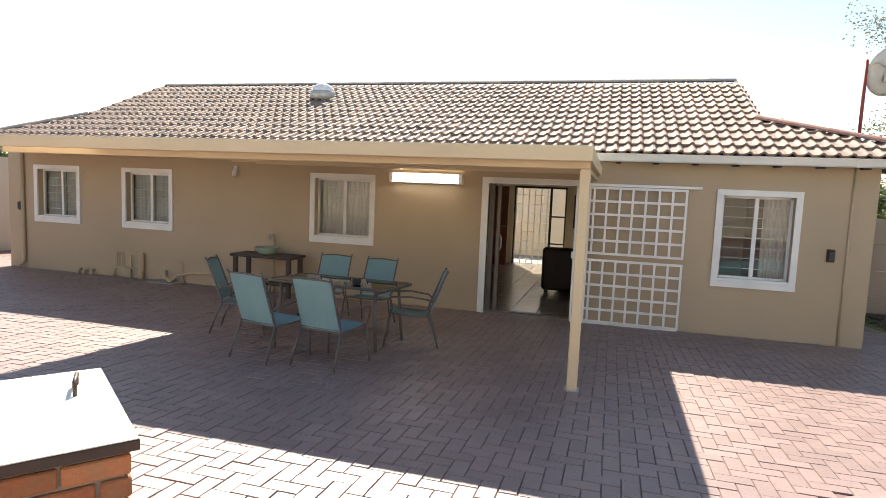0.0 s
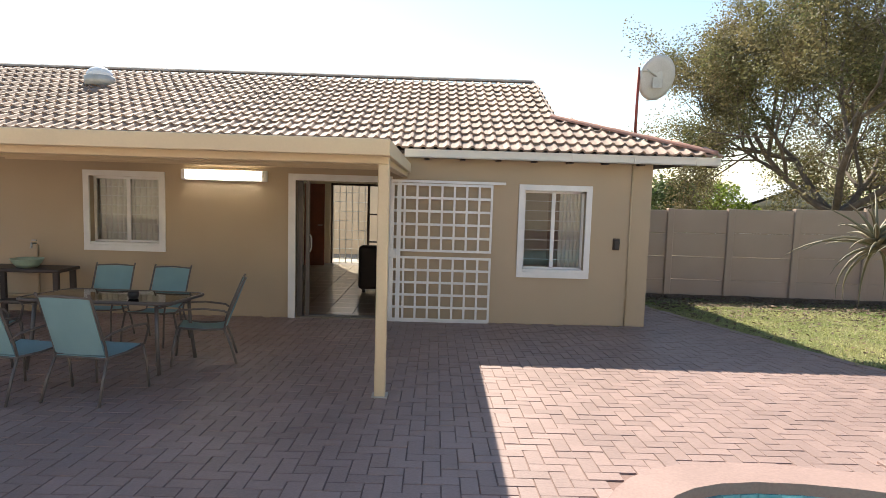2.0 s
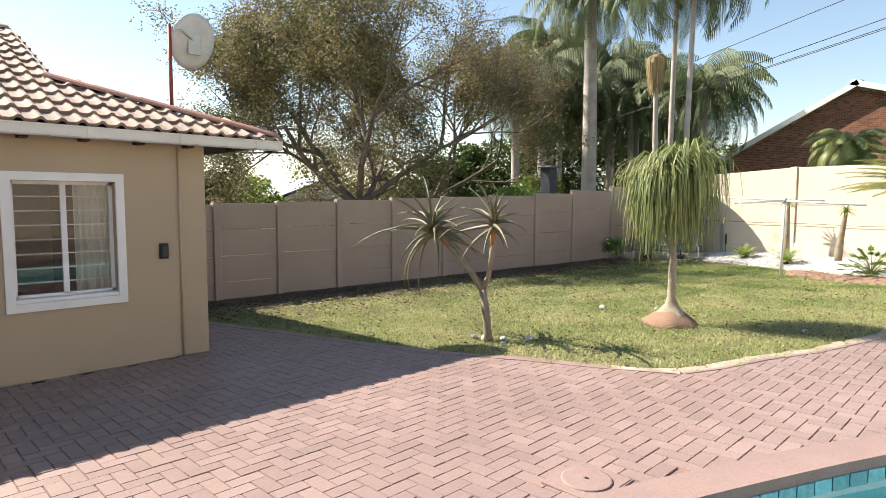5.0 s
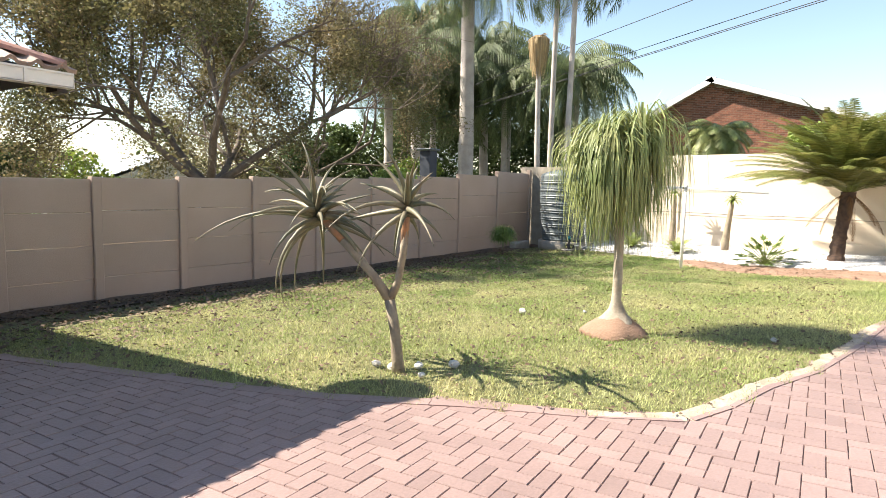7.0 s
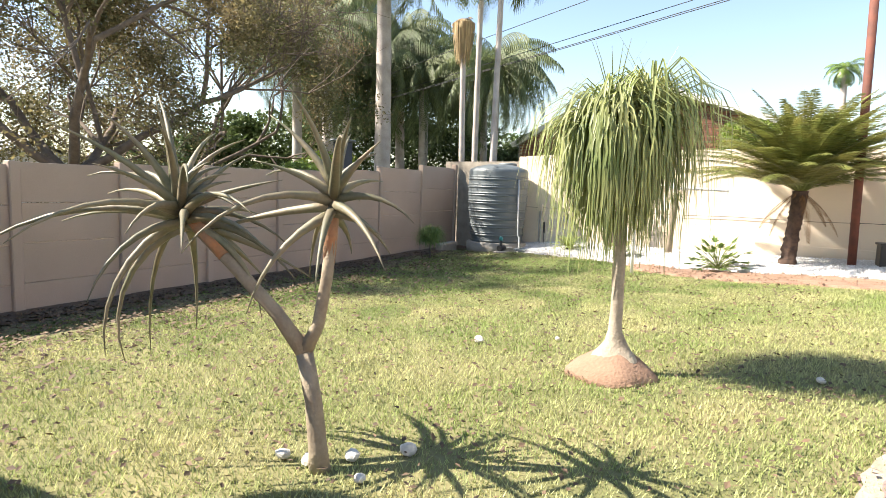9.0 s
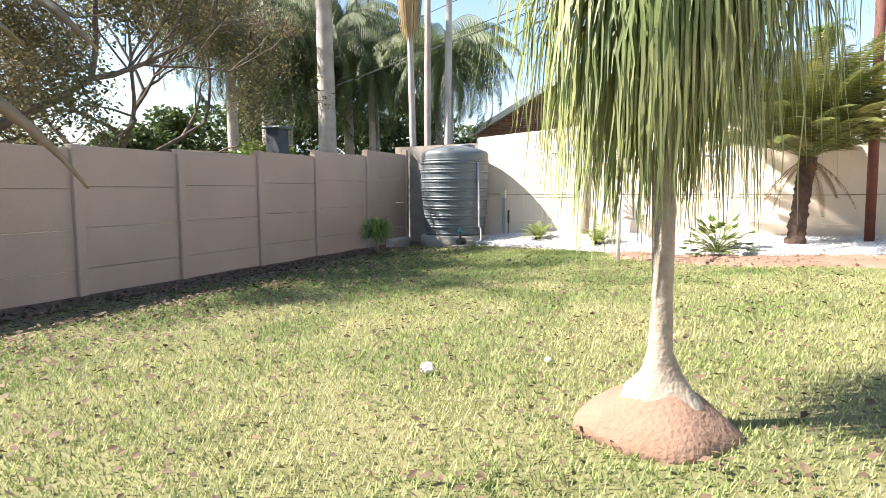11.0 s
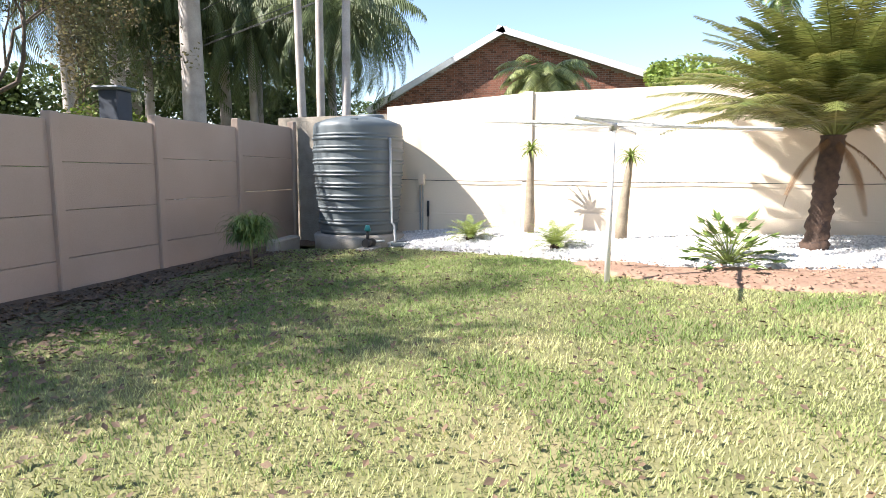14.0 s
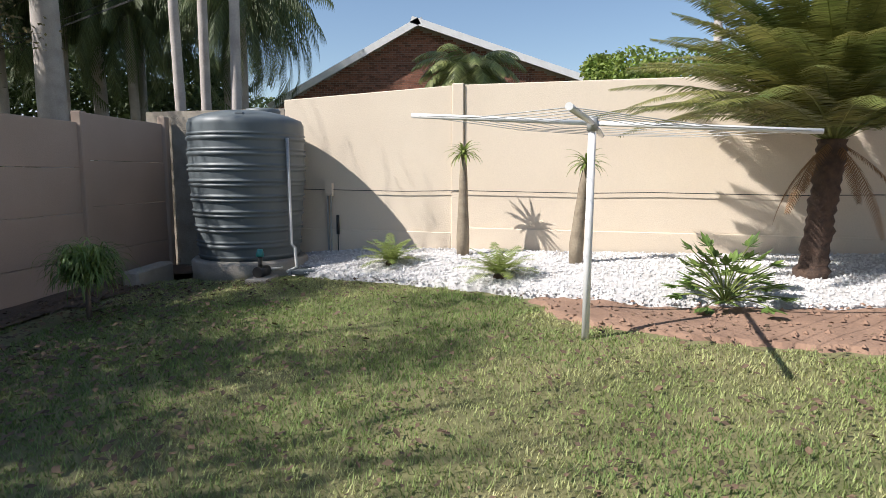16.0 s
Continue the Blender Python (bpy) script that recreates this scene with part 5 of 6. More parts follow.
young_cycad(17.5, 6.81, 2, 0.55)


def pachypodium(x, y, h, lean, seed):
    rng = random.Random(seed)
    c = thing("madagascar_palm", "spiny bottle-shaped trunk with a small tuft of narrow leaves", "madagascar palm", "spiny palms by the wall")
    g = bed_h(x, y)
    bm = bmesh.new()
    pts = [(x, y, g - 0.05), (x, y, g + 0.2 * h), (x + 0.01, y - lean * 0.3, g + 0.5 * h), (x + 0.02, y - lean * 0.7, g + 0.8 * h), (x + 0.02, y - lean, g + h)]
    tube(bm, pts, [0.085, 0.09, 0.07, 0.055, 0.035], 14)
    part("trunk", bm, M_ALOEBARK, c)
    V, F = [], []
    top = Vector(pts[-1])
    for k in range(34):
        hd = k * 2.4
        pp = arc(top, hd, -0.2 + 1.5 * k / 34, rng.uniform(0.22, 0.36), 1.5, 6)
        ribbon(V, F, pp, [0.012, 0.02, 0.02, 0.017, 0.013, 0.007, 0.001], Vector((-math.sin(hd), math.cos(hd), 0)), 0.3)
    part("leaf_tuft", (V, F), M_YOUNGPALM, c)


pachypodium(18.92, 7.22, 1.42, 0.0, 3)
pachypodium(18.06, 5.82, 1.25, 0.1, 4)


def philodendron(x, y):
    rng = random.Random(6)
    c = thing("philodendron_bush", "leafy green shrub with lobed glossy leaves", "shrub")
    g = bed_h(x, y)
    bm = bmesh.new()
    V, F = [], []
    for k in range(46):
        hd = k * 2.4
        t = k / 46
        pts = arc((x, y, g), hd, 0.35 + 1.1 * t, rng.uniform(0.35, 0.62), 0.7, 4)
        tube(bm, pts, 0.006, 4)
        tip, d = pts[-1], (pts[-1] - pts[-2]).normalized()
        sd = Vector((-math.sin(hd), math.cos(hd), 0))
        for q in range(-3, 4):
            w = (d * (1 - 0.16 * abs(q)) + sd * q * 0.33 + Vector((0, 0, -0.1 * abs(q)))).normalized()
            ln = rng.uniform(0.13, 0.19) * (1 - 0.1 * abs(q))
            ribbon(V, F, [tip, tip + w * ln * 0.5, tip + w * ln], [0.012, 0.030, 0.002], w.cross(Vector((0, 0, 1))).normalized(), 0.3)
    part("stem", bm, M_YOUNGPALM, c)
    part("leaves", (V, F), M_BUSHLEAF, c)


philodendron(16.15, 4.82)


def droop_bush(x, y):
    rng = random.Random(7)
    c = thing("drooping_shrub", "small round shrub with drooping grassy leaves on a thin stem", "shrub")
    g = gz(x, y)
    tubepart("stem", c, M_BARK, [(x, y, g - 0.03), (x, y, g + 0.42)], [0.03, 0.018], 8)
    V, F = [], []
    for k in range(800):
        hd = rng.uniform(0, 6.28)
        base = Vector((x + rng.uniform(-0.18, 0.18), y + rng.uniform(-0.18, 0.18), g + rng.uniform(0.36, 0.7)))
        pts = arc(base, hd, rng.uniform(0.2, 1.2), rng.uniform(0.22, 0.42), 2.3, 5)
        ribbon(V, F, pts, [0.005, 0.007, 0.007, 0.006, 0.004, 0.001], Vector((-math.sin(hd), math.cos(hd), 0)), 0.3)
    part("leaves", (V, F), M_BUSHLEAF, c)


droop_bush(16.55, 11.05)

pole2 = thing("rusty_pole", "tall rust-brown steel pole beside the wall", "pole")
tubepart("shaft", pole2, M_RUSTPOLE, [(17.15, 2.5, 0.2), (17.2, 2.56, 5.6)], 0.075, 12)
M_DARKBIN = M_BLACKP
binb = thing("dark_bin", "dark plastic bin by the wall", "bin")
bm = bmesh.new()
box(bm, 17.0, 17.35, 1.75, 2.1, bed_h(17.1, 1.9) - 0.02, bed_h(17.1, 1.9) + 0.42)
bevel(bm, 0.03, 2)
part("body", bm, M_DARKBIN, binb)
bm = bmesh.new()
box(bm, 16.98, 17.37, 1.73, 2.12, bed_h(17.1, 1.9) + 0.42, bed_h(17.1, 1.9) + 0.46)
part("lid", bm, M_DARKBIN, binb)

SR = random.Random(3)
for sx, sy, sr in ((6.27, 7.08, 0.05), (6.27, 6.9, 0.06), (6.4, 6.72, 0.055), (6.58, 6.48, 0.06), (9.14, 7.02, 0.06), (9.5, 6.33, 0.035), (6.2, 6.55, 0.04), (8.9, 4.2, 0.04)):
    st = thing("stone", "loose white garden stone on the lawn", "stone", "white stones")
    bm = bmesh.new()
    bmesh.ops.create_icosphere(bm, subdivisions=2, radius=sr)
    for v in bm.verts:
        v.co *= 1 + 0.35 * noise.noise(v.co * 22 + Vector((sx * 9, sy, 0)))
        v.co.z *= 0.75
    part("rock", bm, M_STONE, st)
    st.scale = (0.8, 0.8, 0.8)
    st.location = (sx, sy, gz(sx, sy) + sr * 0.45)
    st.rotation_euler = (0, 0, SR.uniform(0, 6))


# ---- beyond the walls ----
def neighbour():
    h = thing("neighbour_house", "brick gable end of a neighbouring house with a white roof edge", "house")
    X = 35.0
    A, Lf, Rt = (8.95, 7.2), (14.6, 4.1), (1.4, 4.7)
    V, F = [], []
    V = [(X, Lf[0], -1), (X, Rt[0], -1), (X, Rt[0], Rt[1]), (X, A[0], A[1]), (X, Lf[0], Lf[1])]
    V += [(x + 9, y, z) for x, y, z in V]
    F = [(0, 1, 2, 3, 4), (9, 8, 7, 6, 5), (0, 4, 9, 5), (1, 6, 7, 2)]
    part("wall", (V, F), M_MORTAR, h)
    BV, BF = [], []
    zz = 2.2
    row = 0
    while zz < 7.2:
        k = 0
        y = 1.7 + 0.12 * (row % 2)
        while y < 14.4:
            lim = Lf[1] + (A[1] - Lf[1]) * (Lf[0] - y) / (Lf[0] - A[0]) if y > A[0] else Rt[1] + (A[1] - Rt[1]) * (y - Rt[0]) / (A[0] - Rt[0])
            if zz + 0.09 < lim - 0.05:
                j = len(BV)
                for dx in (-0.015, 0.0):
                    BV.extend([(X + dx, y, zz), (X + dx, y + 0.225, zz), (X + dx, y + 0.225, zz + 0.072), (X + dx, y, zz + 0.072)])
                BF.extend([(j, j + 3, j + 2, j + 1), (j, j + 1, j + 5, j + 4), (j + 3, j + 7, j + 6, j + 2), (j, j + 4, j + 7, j + 3), (j + 1, j + 2, j + 6, j + 5)])
            y += 0.24
        zz += 0.086
        row += 1
    o = part("gable_bricks", (BV, BF), M_FARBRICK, h)
    o["kind"] = "stuff"
    for (y0, z0), (y1, z1) in ((Lf, A), (A, Rt)):
        d = Vector((0, y1 - y0, z1 - z0))
        bm = bmesh.new()
        ang = math.atan2(d.z, d.y)
        box(bm, X - 0.35, X + 9.2, -0.25, d.length + 0.25, 0.0, 0.16)
        o = part("roof_slope", bm, M_FARROOF, h)
        o.matrix_basis = Matrix.Translation((0, y0, z0)) @ Matrix.Rotation(ang, 4, "X") if d.y > 0 else Matrix.Translation((0, y0, z0)) @ Matrix.Rotation(math.pi, 4, "Z") @ Matrix.Translation((-2 * X - 8.85, 0, 0)) @ Matrix.Rotation(math.atan2(d.z, -d.y), 4, "X")
        bm = bmesh.new()
        box(bm, X - 0.42, X - 0.34, -0.3, d.length + 0.1, -0.06, 0.2)
        o = part("barge_board", bm, M_WHITE, h)
        o.matrix_basis = Matrix.Translation((0, y0, z0)) @ (Matrix.Rotation(ang, 4, "X") if d.y > 0 else Matrix.Translation((2 * X - 0.76, 0, 0)) @ Matrix.Rotation(math.pi, 4, "Z") @ Matrix.Rotation(math.atan2(d.z, -d.y), 4, "X"))
    return h


neighbour()


def far_house(x, y, w, h, roofh, label, material):
    o = thing("far_house", label, "house", "houses beyond the fence")
    boxpart("wall", o, M_WHITE, (x - w / 2, x + w / 2, y, y + 6, -2, h))
    V = [(x - w / 2 - 0.3, y - 0.4, h), (x + w / 2 + 0.3, y - 0.4, h), (x, y - 0.4, h + roofh), (x - w / 2 - 0.3, y + 6.4, h), (x + w / 2 + 0.3, y + 6.4, h), (x, y + 6.4, h + roofh)]
    r = part("roof", (V, [(0, 2, 5, 3), (1, 4, 5, 2)]), material, o)
    so = r.modifiers.new("thick", "SOLIDIFY")
    so.thickness = 0.12
    part("gable", ([V[0], V[1], V[2]], [(0, 1, 2)]), M_WHITE, o)


far_house(16.5, 26, 5, 1.75, 1.0, "small white house with a grey metal roof beyond the fence", M_FARROOF)
far_house(44, 30, 7, 3.4, 1.6, "white house with a grey roof among the palms", M_FARROOF)


def limbs(bm, p, d, length, r, depth, rng, tips, seg=6):
    q = p
    pts, rad = [p], [r]
    for k in range(4):
        d = (d + Vector((rng.uniform(-0.22, 0.22), rng.uniform(-0.22, 0.22), rng.uniform(-0.1, 0.16)))).normalized()
        q = q + d * (length / 4)
        pts.append(q)
        rad.append(r * (1 - 0.42 * (k + 1) / 4))
    tube(bm, pts, rad, seg if depth > 2 else 4, cap=False)
    if depth <= 2:
        tips.extend(pts[1:])
    if depth == 0:
        return
    for k in range(3 if depth > 1 else 4):
        a = rng.uniform(0, 6.28)
        s = d.cross(Vector((math.cos(a), math.sin(a), 0.3))).normalized()
        nd = (d * rng.uniform(0.6, 1.0) + s * rng.uniform(0.55, 0.95) + Vector((0, 0, 0.1))).normalized()
        limbs(bm, pts[rng.choice((2, 3, 4))], nd, length * rng.uniform(0.62, 0.85), r * 0.55, depth - 1, rng, tips, seg)


def big_tree(x, y, height, r, depth, leaves, size, material, seed, label, spread=1.0, east=9.0, south=9.0):
    rng = random.Random(seed)
    t = thing("garden_tree", label, "tree")
    g = gz(x, min(y, 16)) - 0.3
    bm = bmesh.new()
    tips = []
    base = Vector((x, y, g))
    top = base + Vector((0.3, 0.1, height * 0.22))
    tube(bm, [base, base.lerp(top, 0.5) + Vector((0.1, 0, 0)), top], [r, r * 0.85, r * 0.75], 10)
    part("trunk", bm, M_BARK, t)
    bm = bmesh.new()
    for k in range(5):
        a = k * 1.256 + 0.4
        limbs(bm, top, Vector((spread * math.cos(a), spread * math.sin(a), rng.uniform(0.45, 0.9))).normalized(), height * 0.335, r * 0.42, depth, rng, tips)
    part("branchwork", bm, M_BARK, t)
    tips = [q for q in tips if q.x < x + east and q.y > y - south and q.z < 0.86 * height]
    V, F = [], []
    for _ in range(leaves):
        c = rng.choice(tips)
        leafcloud(V, F, c, (0.5, 0.5, 0.42), 1, size, rng)
    part("crown", (V, F), material, t)
    return t


big_tree(11.9, 17.4, 9.8, 0.27, 5, 112000, 0.085, M_TREELEAF, 21, "large half-bare tree with thin brown and green leaves beyond the fence", 1.0, 3.4, 3.1)
big_tree(20.0, 22.5, 10.5, 0.26, 5, 80000, 0.095, M_TREELEAF, 22, "olive-brown tree with fine foliage beyond the fence", 1.1)


def tall_palm(x, y, h, r, seed, crown, label, dry=False, ln=4.3, count=46):
    rng = random.Random(seed)
    p = thing("tall_palm", label, "palm tree", "tall palms beyond the wall")
    bm = bmesh.new()
    n = 14
    tube(bm, [(x + 0.25 * math.sin(k / n * 2 + seed), y, -1 + (h + 1) * k / n) for k in range(n + 1)], [r * (1.15 - 0.35 * k / n) * (1.03 if k % 2 else 1) for k in range(n + 1)], 12)
    part("trunk", bm, M_PALMTRUNK, p)
    top = Vector((x + 0.25 * math.sin(2 + seed), y, h))
    V, F = [], []
    for k in range(count):
        frond(V, F, top, k * 2.4, -0.35 + 1.6 * k / count + rng.uniform(-0.1, 0.1), ln * rng.uniform(0.8, 1.1), 1.9 + 0.5 * (1 - k / count), 34, 0.75 * min(1.0, ln / 3), 0.03 * min(1.0, ln / 3), 1.3 if ln > 2 else 0.5, rng, 0.03 * min(1.0, ln / 3))
    part("fronds", (V, F), crown, p)
    if dry:
        V, F = [], []
        for k in range(520):
            hd = rng.uniform(0, 6.28)
            out = Vector((math.cos(hd), math.sin(hd), 0)) * rng.uniform(0.15, 0.42)
            fall = rng.uniform(0.7, 1.35)
            pts = [top, top + out * 0.5 + Vector((0, 0, 0.12)), top + out * 0.9 + Vector((0, 0, 0.0))]
            pts += [top + out * (1 - 0.1 * q) - Vector((0, 0, fall * q / 4)) for q in range(1, 5)]
            ribbon(V, F, pts, [0.012, 0.016, 0.016, 0.014, 0.012, 0.008, 0.003], Vector((-math.sin(hd), math.cos(hd), 0)))
        part("dry_skirt", (V, F), M_PALMDRY, p, "straw-coloured skirt of dead fronds")


def ray_to(ex, ey, dx, dy, d):
    return ex + dx * d, ey + dy * d


# the near group: three slender trunks behind the wall corner and one thick one
for x, y, h, r, seed in ((26.7, 18.4, 12, 0.34, 1), (23.9, 12.75, 11, 0.1, 4), (22.9, 11.75, 11.5, 0.1, 5)):
    tall_palm(x, y, h, r, seed, M_PALMLEAF, "tall grey-trunked palm with drooping dark fronds")
# palms further off, set round the garden by heading and distance
for dx, dy, d, h, r, seed in ((0.783, 0.613, 28, 9, 0.28, 2), (0.93, 0.34, 27, 7.4, 0.16, 6), (0.74, 0.66, 26, 8, 0.24, 7), (0.86, 0.50, 31, 10, 0.26, 8), (0.80, 0.60, 33, 12, 0.3, 9),
                              (0.88, 0.46, 33, 9, 0.25, 13), (0.845, 0.535, 29, 8.2, 0.2, 18), (0.80, 0.585, 30, 7.4, 0.2, 19), (0.885, 0.47, 29, 7.2, 0.18, 20), (0.935, 0.36, 30, 8.4, 0.2, 21)):
    x, y = ray_to(7.76, 6.12, dx, dy, d)
    tall_palm(x, y, h, r, seed, M_PALMLEAF, "tall grey-trunked palm with drooping dark fronds")
tall_palm(22.5, 12.75, 6.95, 0.1, 15, M_PALMDRY, "slender palm with a hanging straw-coloured dead crown", True, 0.6, 8)
tall_palm(24.6, 7.1, 3.55, 0.1, 16, M_PONYLEAF, "small bright palm in front of the brick gable", False, 1.6, 46)


def leaf_mass(name, label, lumps, material, count, size, seed, category="tree", group=""):
    rng = random.Random(seed)
    t = thing(name, label, category, group)
    V, F = [], []
    for (x, y, z), rad in lumps:
        leafcloud(V, F, (x, y, z), rad, count, size, rng, 0.3)
        for _ in range(5):
            o = Vector((rng.uniform(-1, 1) * rad[0], rng.uniform(-1, 1) * rad[1], rng.uniform(-0.6, 1) * rad[2])) * 0.8
            leafcloud(V, F, (x + o.x, y + o.y, z + o.z), (rad[0] * 0.4, rad[1] * 0.4, rad[2] * 0.35), count // 5, size, rng, 0.2)
    part("crown", (V, F), material, t)
    (x, y, z), rad = lumps[0]
    tubepart("trunk", t, M_BARK, [(x, y, -1.2), (x, y, z)], [0.25, 0.12], 8)


for i, (dx, dy, d, h, w) in enumerate(((0.70, 0.71, 30, 5.0, 3.4), (0.77, 0.64, 34, 6.5, 3.6), (0.82, 0.57, 36, 7.5, 3.8), (0.87, 0.49, 37, 7.0, 3.6), (0.905, 0.42, 36, 6.5, 3.2), (0.94, 0.34, 38, 5.2, 2.8), (0.62, 0.78, 30, 4.0, 3.0))):
    x, y = ray_to(7.76, 6.12, dx, dy, d)
    leaf_mass("background_tree", "dense dark green tree behind the palms", [((x, y, h * 0.45), (w, w, h * 0.45)), ((x + 1, y - 1, h * 0.8), (w * 0.7, w * 0.7, h * 0.3))], M_DARKLEAF, 1700, 0.26, 40 + i, "tree", "dark trees beyond the fence")
for i, (x, y, z, r, m) in enumerate(((8.5, 22, 1.4, 1.6, M_DARKLEAF), (11.5, 24, 1.5, 1.6, M_GREENB), (5.5, 30, 2.0, 2.6, M_DARKLEAF), (22, 18, 1.6, 1.3, M_GREENB), (24, 19.5, 1.8, 1.4, M_BUSHLEAF), (19.8, 17, 1.3, 1.1, M_BUSHLEAF))):
    leaf_mass("hedge_bush", "leafy green bush showing over the fence", [((x, y, z), (r, r, 1.1))], m, 2200, 0.14, 60 + i, "bush", "bushes beyond the fence")
leaf_mass("yellow_green_bush", "yellow-green bush showing over the boundary wall", [((22.2, 4.1, 3.0), (1.1, 0.9, 0.75)), ((22.6, 2.6, 3.1), (1.3, 1.4, 0.75))], M_GREENB, 3500, 0.09, 70, "bush")
tall_palm(24.0, 1.8, 5.3, 0.1, 17, M_BUSHLEAF, "thin spiky palm behind the boundary wall", False, 0.7, 22)
pillar = thing("dark_pillar", "dark painted gate pillar with a capstone beyond the fence", "pillar")
boxpart("shaft", pillar, M_DARKPAINT, (20.24, 20.7, 15.94, 16.4, -1, 3.0), bev=0.02)
boxpart("capstone", pillar, M_TANK, (20.14, 20.81, 15.84, 16.51, 3.0, 3.08), bev=0.04)

lines = thing("power_lines", "black overhead power lines", "power line")
A, B = Vector((38.0, 32.6, 5.4)), Vector((10.0, -7.7, 6.2))
for off, sag in (((0, 0, 0), 0.0), ((0.05, 0, 0.1), 0.05), ((0.2, -0.1, 0.42), 0.1), ((-0.3, 0.2, 0.75), -0.25)):
    o = Vector(off)
    tubepart("cable", lines, M_CABLE, [A.lerp(B, t / 16) + o - Vector((0, 0, sag * math.sin(math.pi * t / 16))) for t in range(17)], 0.011, 5)

# far woods on the horizon
rng = random.Random(90)
V, F = [], []
for k in range(170):
    a = radians(-40 + 230 * k / 170)
    d = rng.uniform(62, 85)
    h = rng.uniform(3, 6.5)
    leafcloud(V, F, (8 + d * math.cos(a), 8 + d * math.sin(a), h * 0.35), (3.4, 3.4, h * 0.6), 170, 0.75, rng, 0.2)
tagged(part("far_woods", (V, F), M_DARKLEAF), "distant belt of dark green trees", "woods", kind="stuff")

# ---- loose ground cover ----
NP = np.random.RandomState(11)
V, F = [], []
need = 330000
xs, ys = NP.uniform(4.5, 18.8, need * 2), NP.uniform(2.0, 12.7, need * 2)
hs, an = NP.uniform(0.014, 0.042, need * 2), NP.uniform(0, 6.28, need * 2)
cell = {}
VL, FL = [], []
made = 0
for x, y, h, a in zip(xs, ys, hs, an):
    key = (int(x * 5), int(y * 5))
    if key not in cell:
        q = ((key[0] + 0.5) / 5, (key[1] + 0.5) / 5)
        cell[key] = in_poly(*q, LAWN) and not in_poly(*q, SOIL) and not in_poly(*q, BEDS)
    if not cell[key]:
        continue
    if y > 11.2 and noise.noise(Vector((x, y * 2, 0))) > -0.1:
        continue
    dens = noise.noise(Vector((x * 1.1, y * 1.1, 3)))
    h *= 1.0 + 0.35 * dens
    z = gz(x, y) - 0.01
    c, s = math.cos(a), math.sin(a)
    w = 0.0038
    lush = dens * 0.9 + 0.11 * (x - 12.0) + 0.13 * (y - 8.0) - 0.05 + h * 4 > 0.16 and x < 17.2
    VV, FF = (VL, FL) if lush else (V, F)
    j = len(VV)
    VV += [(x - c * w, y - s * w, z), (x + c * w, y + s * w, z), (x + s * h * 0.7, y - c * h * 0.7, z + h)]
    FF.append((j, j + 1, j + 2))
    made += 1
    if made >= need:
        break
tagged(part("grass_blades", (V, F), M_BLADE), "short straw-green lawn grass", "grass", kind="stuff")
tagged(part("lush_grass_blades", (VL, FL), M_LUSH), "short fresh green lawn grass", "grass", kind="stuff")

V, F = [], []
rng = random.Random(31)
k = 0
while k < 17000:
    x = rng.uniform(4.8, 18.4)
    y = 12.85 - 0.075 * (x - 8) - abs(rng.gauss(0, 1.5)) if k < 10000 else rng.uniform(3.5, 12)
    if not in_poly(x, y, LAWN) and y < 12:
        continue
    if x > 15.5 and rng.random() < 0.5:
        continue
    z = gz(x, y) + 0.024 + rng.uniform(0, 0.015)
    s = rng.uniform(0.015, 0.042) if k < 10000 else rng.uniform(0.012, 0.03)
    a = rng.uniform(0, 6.28)
    u, v = Vector((math.cos(a), math.sin(a), rng.uniform(-0.3, 0.5))) * s, Vector((-math.sin(a), math.cos(a), rng.uniform(-0.3, 0.5))) * s * 0.55
    p = Vector((x, y, z))
    j = len(V)
    V += [tuple(p - u), tuple(p + v + Vector((0, 0, 0.006))), tuple(p + u), tuple(p - v)]
    F += [(j, j + 1, j + 2), (j, j + 2, j + 3)]
    k += 1
tagged(part("fallen_leaves", (V, F), M_DRYLEAF), "dry brown leaves fallen on the lawn", "leaves", kind="stuff")

V, F = [], []
k = 0
while k < 12500:
    x, y = rng.uniform(15.5, 20.1), rng.uniform(-0.5, 10)
    if not in_poly(x, y, BEDS):
        continue
    s = rng.uniform(0.012, 0.026)
    c = Vector((x, y, bed_h(x, y) + 0.036))
    q = Matrix.Rotation(rng.uniform(0, 6), 3, Vector((rng.random(), rng.random(), rng.random() + 0.1)))
    j = len(V)
    for d in ((1, 0, 0), (-1, 0, 0), (0, 1, 0), (0, -1, 0), (0, 0, 0.7), (0, 0, -0.7)):
        V.append(tuple(c + q @ Vector(d) * s * rng.uniform(0.7, 1.2)))
    F += [(j, j + 2, j + 4), (j + 2, j + 1, j + 4), (j + 1, j + 3, j + 4), (j + 3, j, j + 4), (j + 2, j, j + 5), (j + 1, j + 2, j + 5), (j + 3, j + 1, j + 5), (j, j + 3, j + 5)]
    k += 1
tagged(part("gravel_stones", (V, F), M_GRAVEL), "loose white gravel stones", "gravel", kind="stuff")
V, F = [], []
for k in range(500):
    x, y = rng.uniform(14.3, 16.8), rng.uniform(0, 6.4)
    if in_poly(x, y, SOIL):
        bmv = Vector((x, y, bed_h(x, y) + 0.03))
        s = rng.uniform(0.012, 0.035)
        j = len(V)
        for d in ((1, 0, 0), (-1, 0, 0), (0, 1, 0), (0, -1, 0), (0, 0, 0.8), (0, 0, -0.8)):
            V.append(tuple(bmv + Vector(d) * s * rng.uniform(0.6, 1.2)))
        F += [(j, j + 2, j + 4), (j + 2, j + 1, j + 4), (j + 1, j + 3, j + 4), (j + 3, j, j + 4)]
tagged(part("soil_clods", (V, F), M_SOIL), "loose clods of red soil", "soil", kind="stuff")

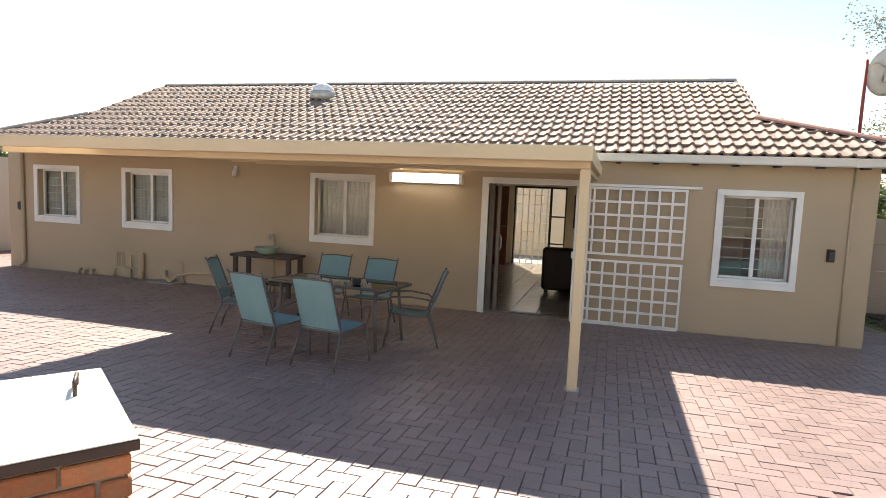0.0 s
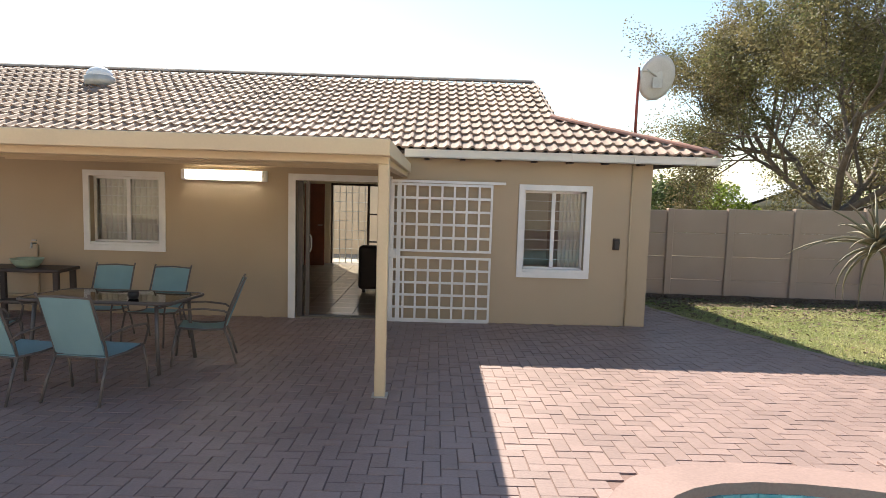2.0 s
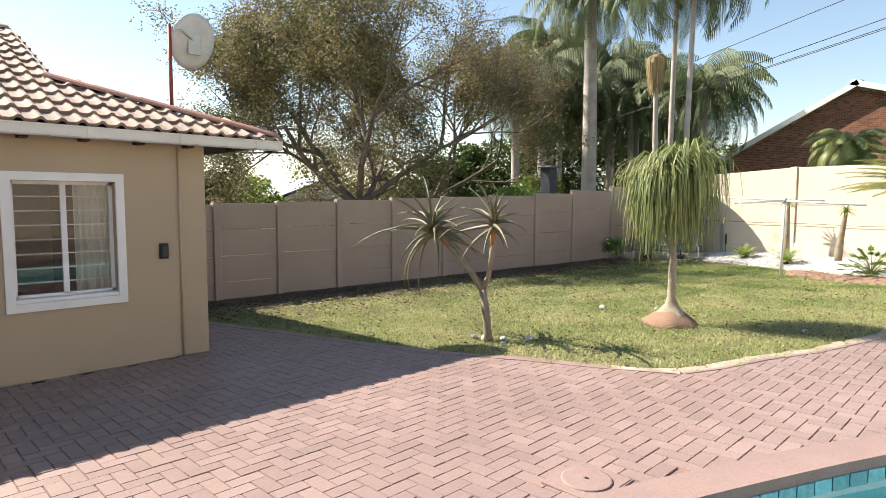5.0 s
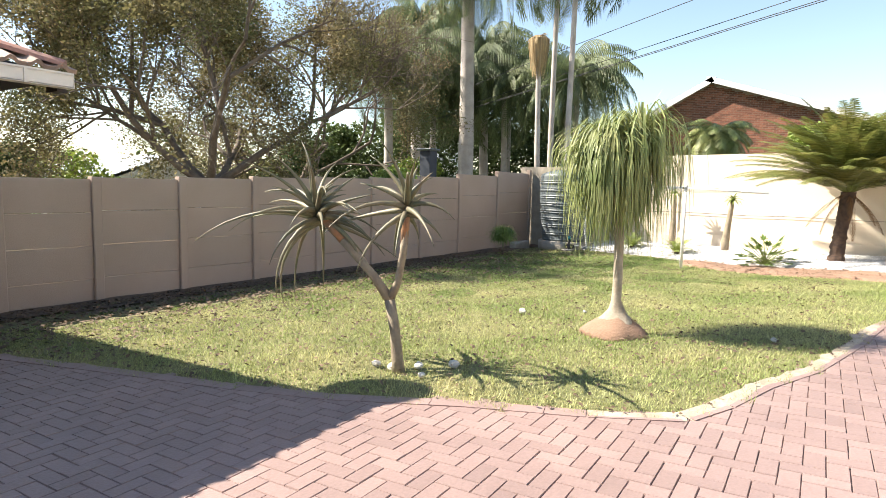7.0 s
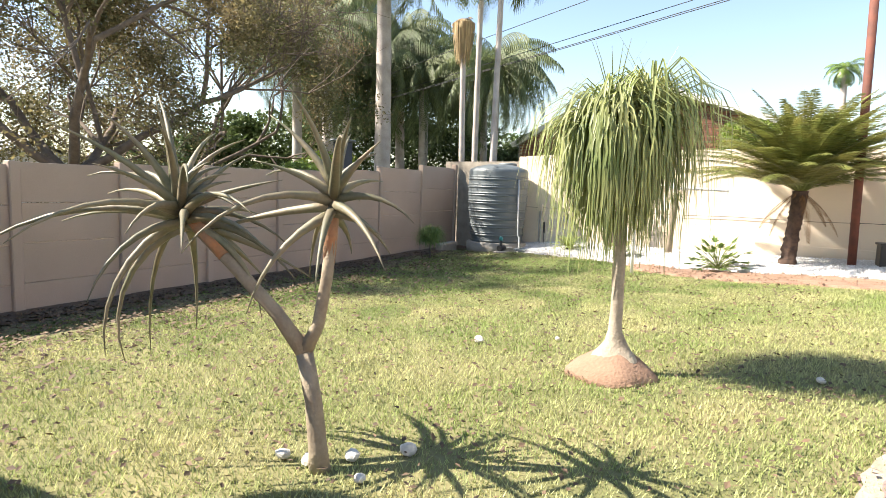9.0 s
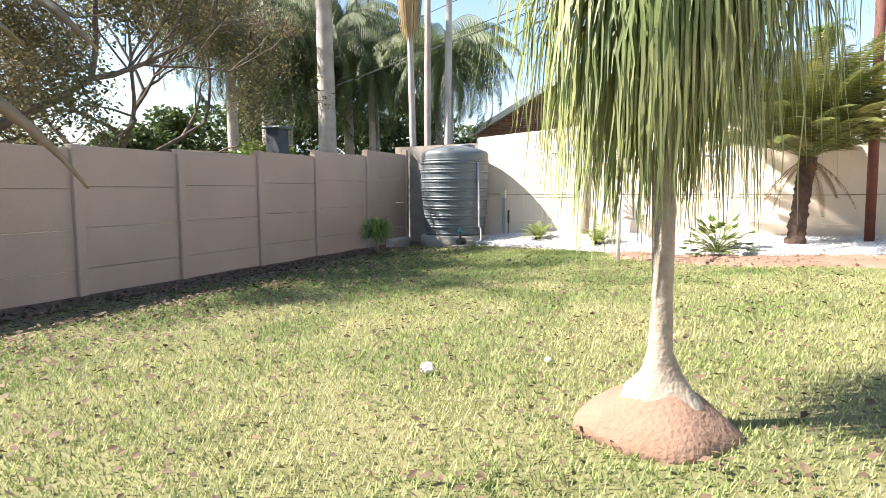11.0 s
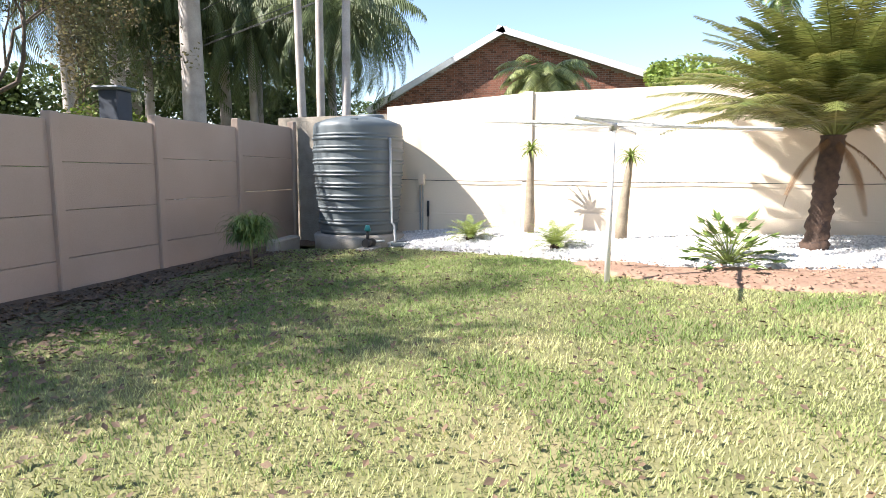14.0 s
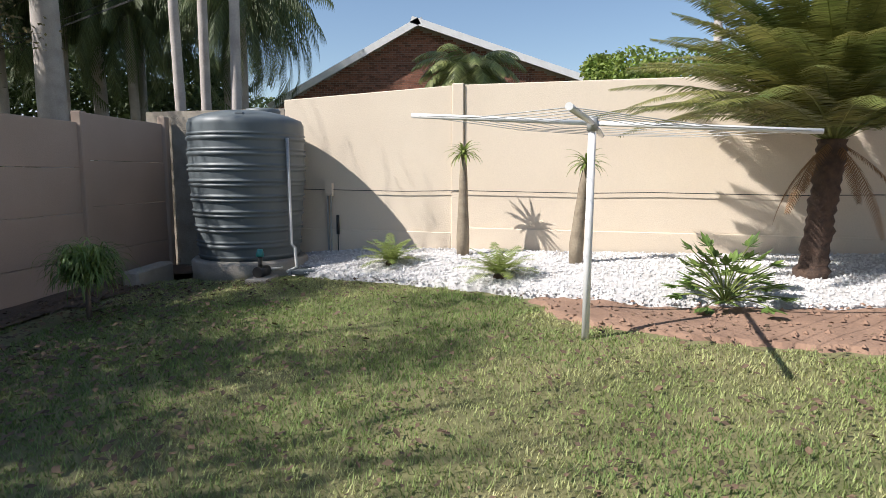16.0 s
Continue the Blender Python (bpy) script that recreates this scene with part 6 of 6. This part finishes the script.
# ---- paving ----
paving = thing("paving", "red-painted brick paving laid in herringbone", "paving", kind="structure")
PAVED = [(-13.9, -4.5), (14.6, -4.5), (14.6, -0.6), (14.2, 1.6), (12.4, 2.55), (10.2, 3.34), (9.16, 3.57), (7.95, 3.91), (7.3, 4.21), (6.7, 4.4), (6.32, 4.58), (6.09, 5.13), (5.86, 5.93), (5.49, 6.87), (5.3, 7.65), (5.03, 9.17), (4.68, 10.92), (4.5, 12.9), (3.85, 12.9), (3.83, 8.99), (-10.72, 8.99), (-10.8, 16), (-13.9, 16)]
POOL_OUT = [(p.x, p.y) for p in pool_ring(0.25)]
POOL_MID = [(p.x, p.y) for p in pool_ring(0.12)]
V, F, ids = [], [], {}
st = 0.2


def pid(i, j):
    if (i, j) not in ids:
        x, y = -13.9 + i * st, -4.5 + j * st
        ids[i, j] = len(V)
        V.append((x, y, gz(x, y) - 0.0075))
    return ids[i, j]


for i in range(int(28.6 / st)):
    for j in range(int(20.6 / st)):
        x, y = -13.9 + (i + 0.5) * st, -4.5 + (j + 0.5) * st
        if in_poly(x, y, PAVED) and not in_poly(x, y, POOL_MID):
            F.append((pid(i, j), pid(i + 1, j), pid(i + 1, j + 1), pid(i, j + 1)))
part("joint_bed", (V, F), M_JOINT, paving)


def paver_mesh(lx, ly):
    g, d = 0.002, 0.003
    V = [(g, g, -0.008), (lx - g, g, -0.008), (lx - g, ly - g, -0.008), (g, ly - g, -0.008), (g + d, g + d, 0), (lx - g - d, g + d, 0), (lx - g - d, ly - g - d, 0), (g + d, ly - g - d, 0)]
    return V, [(4, 5, 6, 7), (0, 1, 5, 4), (1, 2, 6, 5), (2, 3, 7, 6), (3, 0, 4, 7)]


# a header course along the lawn edge
EDGE = [Vector((x, y, 0)) for x, y in PAVED[3:18]]
run = 0.0
for a, b in zip(EDGE, EDGE[1:]):
    d = (b - a).normalized()
    nrm = Vector((-d.y, d.x, 0))
    count = max(1, int((b - a).length / 0.21))
    for k in range(count):
        p, q = a.lerp(b, k / count) + d * 0.003, a.lerp(b, (k + 1) / count) - d * 0.003
        cs = [p - nrm * 0.02, q - nrm * 0.02, q + nrm * 0.11, p + nrm * 0.11]
        V = [(c.x, c.y, gz(c.x, c.y) + 0.006) for c in cs] + [(c.x, c.y, gz(c.x, c.y) - 0.03) for c in cs]
        part("edging_brick", (V, [(0, 1, 2, 3), (0, 4, 5, 1), (1, 5, 6, 2), (2, 6, 7, 3), (3, 7, 4, 0)]), M_PAVER, paving)
U = 0.105
shapes = {}
for key, (lx, ly) in (("h", (2 * U, U)), ("v", (U, 2 * U))):
    v, f = paver_mesh(lx, ly)
    me = bpy.data.meshes.new("paver")
    me.from_pydata(v, [], f)
    me.materials.append(M_PAVER)
    shapes[key] = (v, f, me, lx, ly)
JV, JF = [], []
singles = 0
tilt = math.atan(-0.045)
for a in range(-190, 190):
    for b in range(-90, 90):
        for key, (ox, oy) in (("h", (0, 0)), ("v", (2, -1))):
            x, y = (a + 4 * b + ox) * U, (a + oy) * U
            v, f, me, lx, ly = shapes[key]
            cx, cy = x + lx / 2, y + ly / 2
            if not (-12.5 < cx < 14 and -3.5 < cy < 12.5) or (cx < -9 and cy < 2):
                continue
            if not in_poly(cx, cy, PAVED) or in_poly(cx, cy, POOL_OUT):
                continue
            dz = RNG.uniform(-0.002, 0.003)
            if 0.4 < cx < 2.9 and 4.3 < cy < 7.1 and singles < 290:
                o = new("paver", me)
                o.parent = paving
                o.matrix_basis = Matrix.Translation((x, y, gz(x, y) + dz)) @ Matrix.Rotation(tilt, 4, "X")
                singles += 1
            else:
                j = len(JV)
                JV += [(x + p[0], y + p[1], gz(x, y + p[1]) + p[2] + dz) for p in v]
                JF += [tuple(j + q for q in w) for w in f]
far_pavers = part("far_pavers", (JV, JF), M_PAVER_J, paving)
far_pavers["kind"] = "stuff"
